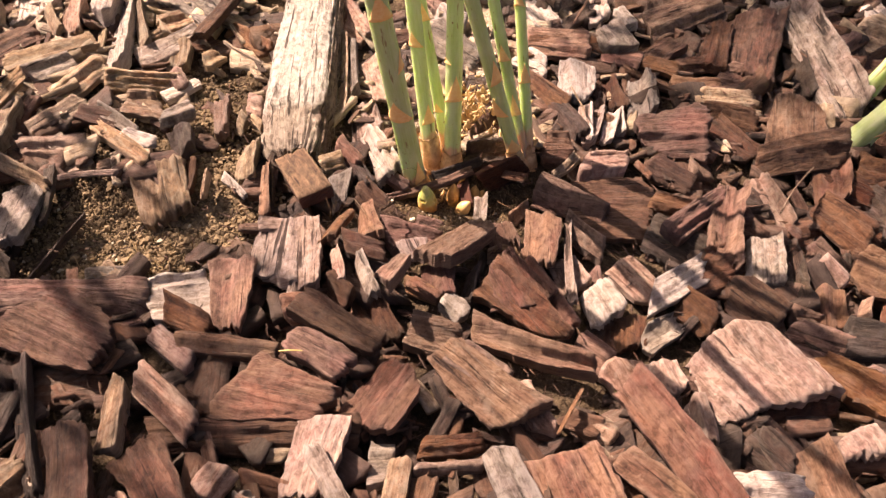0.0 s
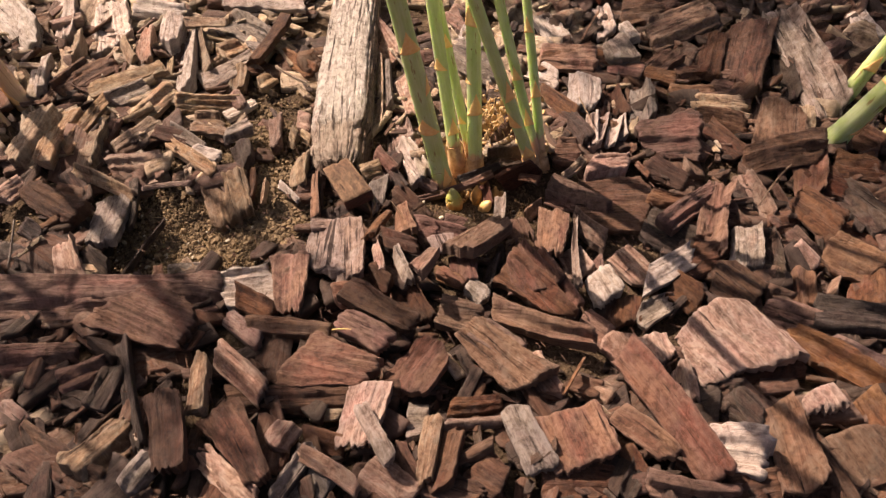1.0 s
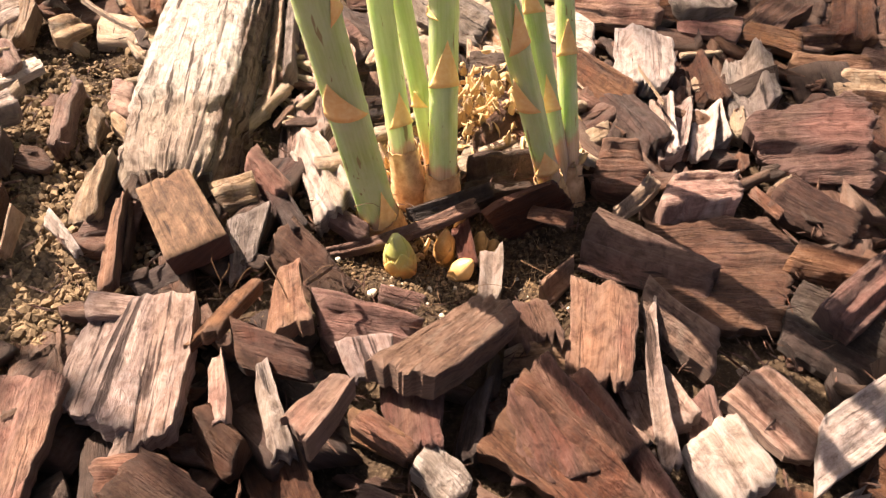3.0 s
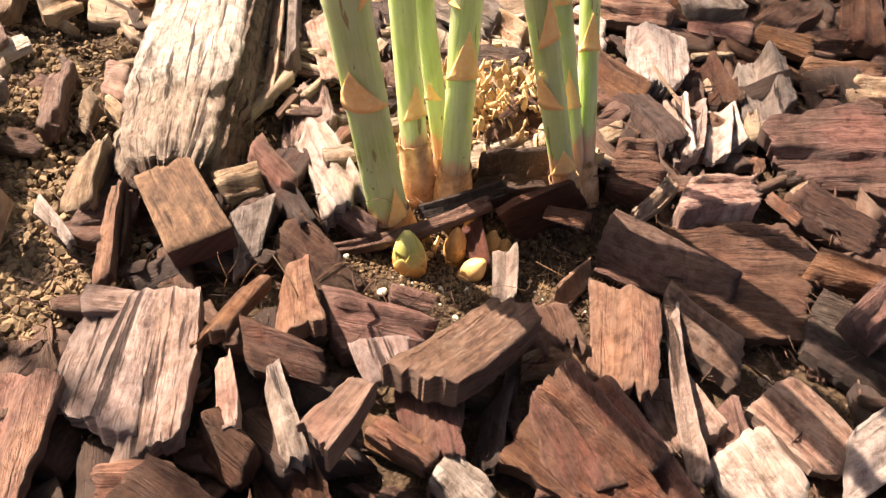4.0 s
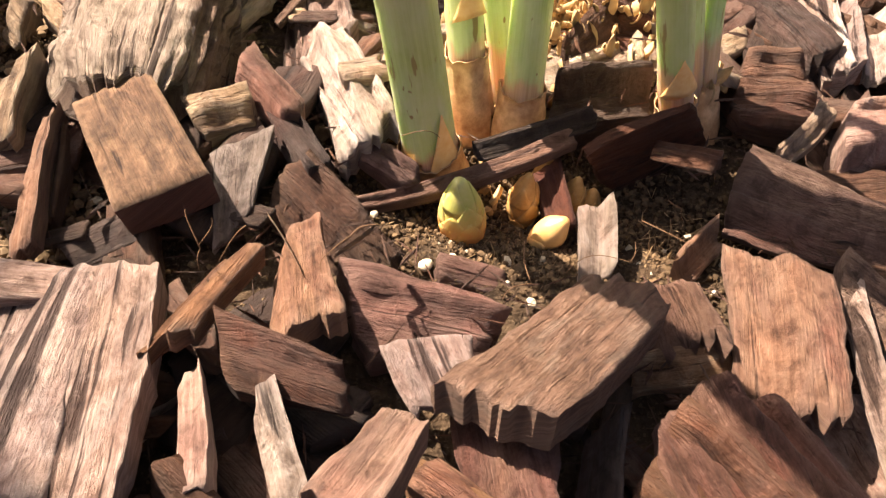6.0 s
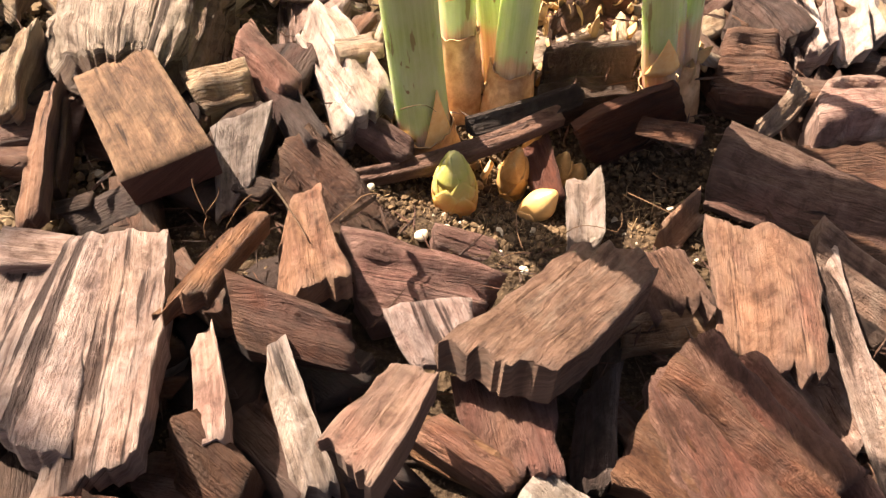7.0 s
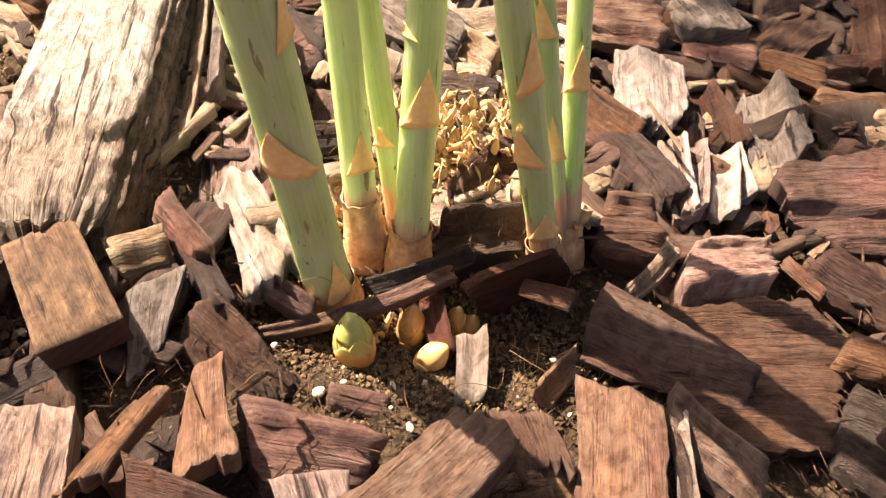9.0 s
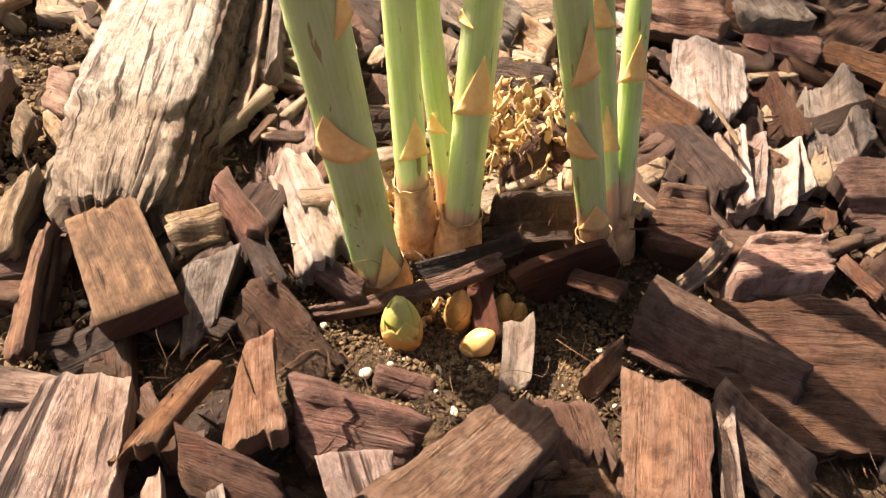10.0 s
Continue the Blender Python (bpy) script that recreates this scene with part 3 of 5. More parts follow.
chip("k", 0.041, 0.523, 0.0181, 0.023, 0.009, 0.0068, -26, -13, 1, 0.00)
chip("w", 0.077, 0.558, 0.0154, 0.029, 0.015, 0.0068, -34, -2, -1, 0.00)
chip("b", 0.086, 0.522, 0.0156, 0.043, 0.012, 0.0068, -44, 1, 2, 0.00)
chip("o", 0.097, 0.582, 0.0156, 0.074, 0.019, 0.0059, 19, 7, 5, 0.00)
chip("w", 0.077, 0.627, 0.0163, 0.049, 0.022, 0.0068, -66, -0, -13, 0.00)
chip("t", 0.096, 0.645, 0.0138, 0.030, 0.018, 0.0068, 47, 4, 4, 0.00)
chip("w", 0.125, 0.645, 0.0117, 0.050, 0.017, 0.0068, -82, -3, 0, 0.00)
chip("b", 0.160, 0.660, 0.0148, 0.041, 0.029, 0.0068, 15, 0, -0, 0.00)
chip("b", 0.217, 0.603, 0.0087, 0.067, 0.019, 0.0068, -103, -2, -7, 0.00)
chip("b", 0.196, 0.573, 0.0107, 0.027, 0.013, 0.0051, 23, 3, 12, 0.00)
chip("t", 0.280, 0.518, 0.0063, 0.036, 0.018, 0.0068, -93, 9, 10, 0.00)
chip("b", 0.214, 0.514, 0.0076, 0.045, 0.021, 0.0068, -13, 0, 3, 0.00)
chip("o", 0.196, 0.549, 0.0104, 0.040, 0.010, 0.0051, 6, -1, -5, 0.00)
chip("t", 0.216, 0.532, 0.0094, 0.047, 0.021, 0.0068, 1, 3, -6, 0.00)
chip("r", 0.143, 0.575, 0.0121, 0.030, 0.021, 0.0051, -17, -3, -18, 0.00)
chip("b", 0.170, 0.566, 0.0137, 0.030, 0.011, 0.0051, -20, -3, 6, 0.00)
chip("g", 0.137, 0.594, 0.0157, 0.032, 0.025, 0.0068, -67, -2, 1, 0.00)
chip("w", 0.145, 0.623, 0.0120, 0.024, 0.015, 0.0068, -67, -7, 12, 0.00)
chip("b", 0.174, 0.588, 0.0107, 0.027, 0.025, 0.0068, -138, 11, 3, 0.00)
chip("b", 0.216, 0.494, 0.0072, 0.039, 0.016, 0.0059, -51, 1, 5, 0.00)
chip("p", 0.330, 0.687, 0.0028, 0.060, 0.020, 0.0068, 37, 4, 8, 0.00)
chip("b", 0.307, 0.633, 0.0042, 0.025, 0.022, 0.0068, -40, -8, 4, 0.00)
chip("r", 0.325, 0.625, 0.0018, 0.024, 0.013, 0.0068, 44, 4, -5, 0.00)
chip("t", 0.348, 0.640, -0.0007, 0.036, 0.041, 0.0102, -38, 1, -2, 0.00)
chip("w", 0.353, 0.661, 0.0040, 0.038, 0.019, 0.0051, -79, -1, -9, 0.00)
chip("l", 0.114, 0.493, 0.0152, 0.038, 0.008, 0.0068, -87, 3, 9, 0.00)
chip("l", 0.122, 0.495, 0.0149, 0.043, 0.007, 0.0068, -100, -6, -4, 0.00)
chip("w", 0.131, 0.493, 0.0134, 0.035, 0.009, 0.0068, -99, -9, -9, 0.00)
chip("b", 0.170, 0.452, 0.0100, 0.033, 0.016, 0.0068, -30, 5, 2, 0.00)
chip("k", 0.102, 0.496, 0.0131, 0.040, 0.013, 0.0068, -63, -2, 1, 0.00)
chip("b", 0.338, 0.603, 0.0032, 0.036, 0.011, 0.0068, 41, 7, 16, 0.00)
chip("b", 0.324, 0.506, 0.0038, 0.031, 0.019, 0.0068, -47, -6, 5, 0.00)
chip("b", 0.312, 0.470, 0.0070, 0.036, 0.024, 0.0068, 3, 9, -2, 0.00)
chip("k", 0.276, 0.580, 0.0042, 0.054, 0.016, 0.0068, -88, 1, -1, 0.00)
chip("p", -0.309, 0.380, 0.0341, 0.023, 0.013, 0.0068, 69, 12, 4, 0.00)
chip("b", -0.276, 0.370, 0.0338, 0.066, 0.020, 0.0076, -25, 1, 17, 0.00)
chip("t", -0.245, 0.394, 0.0340, 0.061, 0.008, 0.0059, -23, -0, 10, 0.00)
chip("g", -0.229, 0.361, 0.0297, 0.057, 0.028, 0.0059, -79, -5, 5, 0.00)
chip("k", -0.218, 0.380, 0.0280, 0.048, 0.008, 0.0068, -74, -1, -3, 0.00)
chip("k", -0.278, 0.343, 0.0331, 0.017, 0.011, 0.0068, -25, 17, 2, 0.00)
chip("p", -0.244, 0.320, 0.0301, 0.036, 0.019, 0.0076, -63, 9, 8, 0.00)
chip("k", -0.201, 0.341, 0.0213, 0.063, 0.005, 0.0059, -101, -2, -8, 0.00)
chip("b", -0.138, 0.408, 0.0232, 0.032, 0.009, 0.0059, -80, 3, -3, 0.00)
chip("t", -0.125, 0.399, 0.0256, 0.019, 0.005, 0.0059, -87, 18, 3, 0.00)
chip("w", -0.1079, 0.4035, 0.0225, 0.0244, 0.0040, 0.0030, -41, -0, 0, -0.29, -0.0009, 0.0002, fray=0.002)
chip("r", -0.212, 0.290, 0.0250, 0.170, 0.030, 0.0204, 9, 3, -3, 0.00)
chip("w", -0.1140, 0.3121, 0.0250, 0.0347, 0.0292, 0.0080, 16, 0, 0, 0.08, -0.0014, -0.0018, fray=0.002)
chip("b", -0.1038, 0.2944, 0.0290, 0.0312, 0.0115, 0.0080, -23, -0, 0, -0.13, -0.0028, -0.0010, fray=0.003)
chip("p", -0.1071, 0.2761, 0.0275, 0.0313, 0.0111, 0.0070, -33, -0, 0, 0.08, 0.0005, -0.0026, fray=0.002)
chip("o", -0.0752, 0.2777, 0.0305, 0.0568, 0.0085, 0.0070, -1, 0, 0, 0.02, -0.0012, -0.0009, fray=0.002)
chip("k", -0.225, 0.323, 0.0234, 0.029, 0.016, 0.0068, -36, 9, 8, 0.00)
chip("k", -0.279, 0.322, 0.0243, 0.043, 0.018, 0.0068, -9, 10, 2, 0.00)
chip("t", -0.162, 0.330, 0.0162, 0.024, 0.008, 0.0043, -36, 2, -10, 0.00)
chip("g", -0.162, 0.331, 0.0142, 0.035, 0.009, 0.0043, 4, -5, -3, 0.00)
chip("b", -0.009, 0.320, 0.0185, 0.050, 0.017, 0.0076, -58, 4, -1, 0.00)
chip("r", -0.0274, 0.2784, 0.0315, 0.0371, 0.0173, 0.0060, -25, -0, 0, -0.03, -0.0001, 0.0028, fray=0.003)
chip("n", 0.030, 0.304, 0.0178, 0.032, 0.020, 0.0068, -9, 3, 2, 0.00)
chip("n", 0.056, 0.281, 0.0259, 0.034, 0.016, 0.0068, -35, 3, -7, 0.00)
chip("g", 0.039, 0.324, 0.0179, 0.019, 0.009, 0.0068, -42, 3, -11, 0.00)
chip("p", 0.142, 0.359, 0.0115, 0.031, 0.018, 0.0068, -48, -2, -2, 0.00)
chip("b", 0.197, 0.380, 0.0092, 0.031, 0.022, 0.0085, 35, 13, -1, 0.00)
chip("r", 0.199, 0.408, 0.0160, 0.068, 0.018, 0.0102, -101, -1, -8, 0.00)
chip("r", 0.183, 0.413, 0.0141, 0.056, 0.015, 0.0068, 45, 2, 5, 0.00)
chip("o", 0.169, 0.422, 0.0116, 0.028, 0.011, 0.0059, -15, 2, 11, 0.00)
chip("g", 0.220, 0.381, 0.0094, 0.041, 0.021, 0.0136, -97, 0, 0, 0.00)
chip("k", 0.237, 0.376, 0.0073, 0.054, 0.015, 0.0076, -92, -4, 0, 0.00)
chip("p", 0.235, 0.436, 0.0077, 0.046, 0.012, 0.0068, -70, 6, 7, 0.00)
chip("t", 0.239, 0.426, 0.0307, 0.053, 0.001, 0.0017, -122, -3, 2, 0.00)
chip("o", 0.286, 0.374, 0.0130, 0.039, 0.027, 0.0076, -28, 1, 2, 0.00)
chip("o", 0.294, 0.352, 0.0079, 0.042, 0.022, 0.0076, -105, -2, 9, 0.00)
chip("p", 0.257, 0.376, 0.0092, 0.021, 0.012, 0.0068, -46, 15, 11, 0.00)
chip("o", 0.254, 0.354, 0.0081, 0.029, 0.015, 0.0068, -93, 15, -1, 0.00)
chip("p", 0.273, 0.354, 0.0082, 0.028, 0.004, 0.0051, -114, -14, -9, 0.00)
chip("r", 0.260, 0.391, 0.0084, 0.029, 0.009, 0.0059, -52, 2, 16, 0.00)
chip("b", 0.207, 0.348, 0.0111, 0.041, 0.030, 0.0076, -45, -3, 0, 0.00)
chip("r", 0.243, 0.325, 0.0073, 0.044, 0.019, 0.0076, -14, 7, 6, 0.00)
chip("k", 0.280, 0.328, 0.0087, 0.050, 0.021, 0.0085, -3, -0, 3, 0.00)
chip("b", 0.212, 0.280, 0.0063, 0.070, 0.009, 0.0051, 16, 1, 4, 0.00)
chip("o", 0.266, 0.295, 0.0072, 0.068, 0.019, 0.0076, -34, 2, 2, 0.00)
chip("p", 0.279, 0.300, 0.0065, 0.042, 0.010, 0.0068, -39, -8, 1, 0.00)
chip("k", 0.170, 0.392, 0.0053, 0.043, 0.028, 0.0076, -27, 3, -7, 0.00)
chip("k", 0.226, 0.433, 0.0004, 0.026, 0.023, 0.0076, -36, -2, 7, 0.00)
chip("k", 0.308, 0.432, 0.0050, 0.055, 0.023, 0.0076, -57, -7, 2, 0.00)
chip("b", 0.282, 0.459, 0.0057, 0.043, 0.027, 0.0068, -29, -2, -6, 0.00)
chip("b", 0.305, 0.411, -0.0032, 0.036, 0.037, 0.0068, -20, 4, -16, 0.00)
chip("r", -0.229, 0.241, 0.0303, 0.052, 0.016, 0.0076, 13, 5, -4, 0.00)
chip("r", -0.196, 0.233, 0.0276, 0.029, 0.012, 0.0068, 33, -4, -3, 0.00)
chip("k", -0.178, 0.226, 0.0298, 0.030, 0.012, 0.0076, 81, -2, -5, 0.00)
chip("k", -0.164, 0.225, 0.0274, 0.076, 0.010, 0.0085, -63, 3, 3, 0.00)
chip("t", -0.123, 0.235, 0.0284, 0.046, 0.014, 0.0076, -77, -3, 2, 0.00)
chip("p", -0.099, 0.243, 0.0300, 0.046, 0.016, 0.0085, -34, 6, 7, 0.00)
chip("b", -0.052, 0.233, 0.0201, 0.109, 0.015, 0.0085, 6, -1, 1, 0.00)
chip("p", -0.064, 0.205, 0.0261, 0.018, 0.015, 0.0059, 69, 1, 8, 0.00)
chip("t", -0.165, 0.184, 0.0261, 0.042, 0.024, 0.0093, 65, 9, 1, 0.00)
chip("b", -0.191, 0.174, 0.0261, 0.063, 0.025, 0.0093, -23, -2, -3, 0.00)
chip("p", -0.229, 0.201, 0.0280, 0.028, 0.016, 0.0076, -29, 10, -3, 0.00)
chip("k", -0.200, 0.216, 0.0190, 0.049, 0.019, 0.0068, -2, 5, 6, 0.00)
chip("p", -0.092, 0.179, 0.0221, 0.054, 0.014, 0.0085, -35, -4, 6, 0.00)
chip("g", -0.049, 0.183, 0.0192, 0.036, 0.020, 0.0076, 69, 1, 10, 0.00)
chip("g", -0.138, 0.173, 0.0283, 0.024, 0.013, 0.0068, 69, 3, 3, 0.00)
chip("g", -0.009, 0.207, 0.0354, 0.040, 0.008, 0.0059, -55, 0, -8, 0.00)
chip("r", 0.011, 0.259, 0.0250, 0.041, 0.030, 0.0076, -116, -2, 3, 0.00)
chip("p", -0.031, 0.187, 0.0279, 0.044, 0.009, 0.0059, -27, -1, 6, 0.00)
chip("g", -0.050, 0.182, 0.0165, 0.038, 0.029, 0.0076, -44, -7, 4, 0.00)
chip("t", 0.021, 0.206, 0.0198, 0.048, 0.013, 0.0085, -92, -0, 6, 0.00)
chip("g", 0.012, 0.226, 0.0174, 0.013, 0.019, 0.0068, 15, 5, -16, 0.00)
chip("b", 0.031, 0.200, 0.0194, 0.041, 0.017, 0.0076, -98, -4, 2, 0.00)
chip("b", 0.044, 0.239, 0.0168, 0.036, 0.009, 0.0068, 17, 12, 4, 0.00)
chip("p", 0.045, 0.228, 0.0168, 0.036, 0.005, 0.0043, 15, 10, 3, 0.00)
chip("p", 0.080, 0.262, 0.0144, 0.036, 0.022, 0.0076, -55, -7, 9, 0.00)
chip("p", 0.001, 0.183, 0.0182, 0.034, 0.024, 0.0068, -31, 2, -2, 0.00)
chip("b", 0.010, 0.197, 0.0158, 0.032, 0.010, 0.0068, -57, -1, -1, 0.00)
chip("o", -0.041, 0.207, 0.0187, 0.026, 0.011, 0.0068, -11, -2, 6, 0.00)
chip("b", 0.056, 0.196, 0.0184, 0.022, 0.020, 0.0068, -33, 5, -4, 0.00)
chip("b", 0.030, 0.187, 0.0117, 0.055, 0.015, 0.0068, -8, -4, -4, 0.00)
chip("o", 0.103, 0.261, 0.0259, 0.030, 0.002, 0.0034, -115, 4, -3, 0.00)
chip("o", 0.108, 0.259, 0.0154, 0.025, 0.010, 0.0059, -20, -3, -8, 0.00)
chip("t", 0.121, 0.257, 0.0114, 0.015, 0.013, 0.0059, -29, -7, -1, 0.00)
chip("r", 0.159, 0.244, 0.0217, 0.098, 0.021, 0.0085, -58, -1, 12, 0.00)
chip("p", 0.138, 0.283, 0.0111, 0.042, 0.020, 0.0076, -53, 8, 6, 0.00)
chip("p", 0.171, 0.268, 0.0128, 0.026, 0.013, 0.0068, -81, -3, 14, 0.00)
chip("w", 0.194, 0.223, 0.0140, 0.035, 0.024, 0.0170, -8, -6, -1, 0.00)
chip("k", 0.203, 0.254, 0.0069, 0.026, 0.021, 0.0085, -52, 0, 7, 0.00)
chip("o", 0.277, 0.258, 0.0085, 0.026, 0.020, 0.0076, -70, 5, -2, 0.00)
chip("n", 0.270, 0.230, 0.0072, 0.040, 0.036, 0.0085, -55, 10, -0, 0.00)
chip("b", 0.247, 0.221, 0.0058, 0.042, 0.012, 0.0068, -63, 3, 6, 0.00)
chip("r", 0.169, 0.198, 0.0115, 0.052, 0.014, 0.0076, -3, 6, 11, 0.00)
chip("b", 0.139, 0.212, 0.0133, 0.024, 0.008, 0.0059, -56, 12, 0, 0.00)
chip("b", 0.207, 0.204, 0.0070, 0.041, 0.020, 0.0076, 15, 4, -2, 0.00)
chip("b", 0.107, 0.199, 0.0085, 0.044, 0.022, 0.0068, 4, 8, -1, 0.00)
chip("k", 0.138, 0.202, 0.0121, 0.024, 0.010, 0.0068, 65, -1, -7, 0.00)
chip("g", -0.075, 0.372, 0.0140, 0.017, 0.016, 0.0068, 51, 8, 1, 0.00)
chip("k", -0.025, 0.550, 0.0154, 0.008, 0.014, 0.0068, -79, 18, -12, 0.00)
chip("k", -0.044, 0.401, 0.0127, 0.014, 0.008, 0.0068, 41, -4, 3, 0.00)
chip("r", -0.041, 0.438, 0.0218, 0.024, 0.008, 0.0068, -44, 5, -0, 0.00)
chip("k", -0.032, 0.428, 0.0182, 0.032, 0.009, 0.0085, -52, -3, 12, 0.00)
chip("r", -0.007, 0.425, 0.0140, 0.017, 0.007, 0.0051, -19, 25, 6, 0.00)
chip("r", 0.016, 0.398, 0.0065, 0.018, 0.007, 0.0043, 1, 19, 7, 0.00)
chip("b", 0.068, 0.431, 0.0203, 0.017, 0.005, 0.0026, -25, -12, -14, 0.00)
chip("b", -0.0847, 0.4055, 0.0190, 0.0284, 0.0043, 0.0060, -78, 6, 0, 0.04, -0.0001, -0.0002, fray=0.002)
chip("t", -0.050, 0.429, 0.0226, 0.016, 0.009, 0.0076, 31, -5, -6, 0.00)
chip("w", 0.117, 0.492, 0.0140, 0.038, 0.007, 0.0076, -90, -1, 15, 0.00)
chip("w", 0.135, 0.502, 0.0101, 0.027, 0.012, 0.0076, -89, -1, -8, 0.00)
chip("b", -0.026, 0.324, 0.0238, 0.020, 0.012, 0.0085, -34, -3, 5, 0.00)
chip("r", 0.070, 0.344, 0.0201, 0.037, 0.026, 0.0076, -59, 5, 0, 0.45, -0.002, 0.003)
chip("p", 0.103, 0.361, 0.0095, 0.023, 0.018, 0.0068, -65, -7, 4, 0.00)
chip("o", 0.018, 0.337, 0.0147, 0.022, 0.007, 0.0059, -25, -5, 8, 0.00)
chip("t", -0.022, 0.383, 0.0317, 0.021, 0.000, 0.0013, -55, -4, 6, 0.00)
chip("t", -0.007, 0.382, 0.0358, 0.012, 0.000, 0.0010, 57, 9, -3, 0.00)
chip("t", -0.032, 0.363, 0.0322, 0.017, 0.000, 0.0013, -67, 6, 10, 0.00)
chip("t", 0.108, 0.503, 0.0301, 0.029, 0.001, 0.0013, 108, 3, 3, 0.00)
chip("o", 0.112, 0.614, 0.0289, 0.041, 0.002, 0.0013, -111, 6, -1, 0.00)
chip("p", -0.196, 0.394, 0.0337, 0.037, 0.003, 0.0017, 18, 5, -1, 0.00)
chip("t", -0.129, 0.517, 0.0407, 0.036, 0.003, 0.0017, 149, -3, 13, 0.00)
chip("g", -0.278, 0.322, 0.0460, 0.044, 0.002, 0.0017, -70, 1, 8, 0.00)
chip("y", -0.0644, 0.4111, 0.0273, 0.0404, 0.0212, 0.0105, -54, 2, 7, 0.05, 0.0002, 0.0006, fray=0.000)
chip("q", -0.0181, 0.3767, 0.0254, 0.0344, 0.0132, 0.0050, -73, -16, 2, 0.23, -0.0034, -0.0001, fray=0.002)
chip("b", -0.0195, 0.4035, 0.0120, 0.0353, 0.0149, 0.0080, -34, 20, -5, -0.04, -0.0029, 0.0008, fray=0.002)
chip("o", -0.0345, 0.3670, 0.0316, 0.0301, 0.0081, 0.0050, -103, -16, 3, 0.06, -0.0026, -0.0035, fray=0.003)
chip("l", -0.0492, 0.3454, 0.0310, 0.0594, 0.0189, 0.0065, -78, -7, -0, -0.01, 0.0035, -0.0027, fray=0.002)
chip("l", -0.0682, 0.3490, 0.0258, 0.0475, 0.0287, 0.0070, -83, -8, -2, 0.15, -0.0013, 0.0104, fray=0.002)
chip("n", 0.0385, 0.3650, 0.0268, 0.0471, 0.0241, 0.0085, -126, -13, 7, 0.08, 0.0006, -0.0014, fray=0.0015)
chip("r", 0.0621, 0.3856, 0.0145, 0.0173, 0.0160, 0.0050, -72, -0, 0, 0.15, 0.0043, -0.0003, fray=0.006)
chip("t", 0.0645, 0.3753, 0.0090, 0.0213, 0.0084, 0.0060, 12, -0, 0, 0.19, 0.0008, 0.0009, fray=0.003)
chip("q", 0.0867, 0.3824, 0.0169, 0.0414, 0.0224, 0.0052, -95, -4, 7, -0.04, 0.0051, 0.0032, fray=0.004)
chip("l", 0.1023, 0.3644, 0.0190, 0.0639, 0.0043, 0.0040, -88, -2, 0, 0.22, -0.0004, -0.0005, fray=0.002)
chip("r", 0.1038, 0.4192, 0.0116, 0.0493, 0.0183, 0.0072, -26, -5, 1, -0.25, -0.0025, -0.0005, fray=0.003)
chip("o", 0.1308, 0.4174, 0.0095, 0.0512, 0.0479, 0.0060, 6, -0, 0, 0.03, -0.0000, 0.0076, fray=0.003)
chip("n", 0.1112, 0.3881, 0.0150, 0.0307, 0.0115, 0.0070, -41, 7, -2, 0.10, -0.0031, -0.0042, fray=0.003)
chip("b", 0.0749, 0.3303, 0.0200, 0.0521, 0.0217, 0.0070, -40, 3, 0, -0.27, -0.0033, 0.0086, fray=0.003)
chip("r", 0.0927, 0.3414, 0.0155, 0.0538, 0.0055, 0.0060, -58, 3, 0, 0.27, 0.0020, -0.0003, fray=0.003)
chip("b", -0.0159, 0.3520, 0.0308, 0.0257, 0.0092, 0.0065, -10, -0, 0, -0.31, -0.0034, -0.0015, fray=0.002)
chip("p", -0.0291, 0.3388, 0.0315, 0.0256, 0.0065, 0.0060, -71, -5, 0, 0.15, -0.0004, -0.0003, fray=0.004)
chip("g", -0.0122, 0.3347, 0.0268, 0.0311, 0.0069, 0.0065, -64, -3, -0, 0.12, -0.0002, 0.0005, fray=0.004)
chip("q", 0.0055, 0.3317, 0.0418, 0.0223, 0.0134, 0.0060, -115, -5, 2, 0.12, 0.0005, 0.0039, fray=0.003)
chip("l", 0.0122, 0.3596, 0.0255, 0.0125, 0.0164, 0.0040, -64, -0, 0, -0.09, 0.0028, -0.0012, fray=0.004)
chip("r", 0.0069, 0.3769, 0.0146, 0.0319, 0.0178, 0.0070, 1, 11, -2, -0.28, -0.0049, 0.0034, fray=0.003)
chip("q", 0.0815, 0.2989, 0.0209, 0.0704, 0.0124, 0.0090, -19, -4, 4, -0.25, -0.0027, -0.0017, fray=0.003)
chip("w", 0.1214, 0.3368, 0.0160, 0.0241, 0.0215, 0.0060, -65, -0, 0, 0.09, -0.0020, -0.0014, fray=0.003)
chip("w", 0.1654, 0.3555, 0.0160, 0.0428, 0.0158, 0.0060, 39, -0, 0, 0.00, 0.0093, 0.0050, fray=0.004)
chip("b", 0.1879, 0.3656, 0.0115, 0.0274, 0.0234, 0.0070, 23, -0, 0, -0.25, 0.0162, 0.0051, fray=0.003)
chip("g", 0.1543, 0.3222, 0.0120, 0.0271, 0.0144, 0.0060, 37, -0, 0, -0.10, 0.0028, 0.0017, fray=0.004)
chip("p", 0.1990, 0.3020, 0.0135, 0.0526, 0.0616, 0.0065, -56, -0, 0, 0.17, 0.0007, 0.0073, fray=0.003)
chip("r", 0.1731, 0.4862, 0.0146, 0.0469, 0.0353, 0.0076, 2, -5, 10, 0.30, -0.0045, 0.0034, fray=0.003)
chip("w", 0.1077, 0.5320, 0.0200, 0.0348, 0.0264, 0.0060, -90, 11, -9, -0.04, 0.0023, 0.0007, fray=0.003)
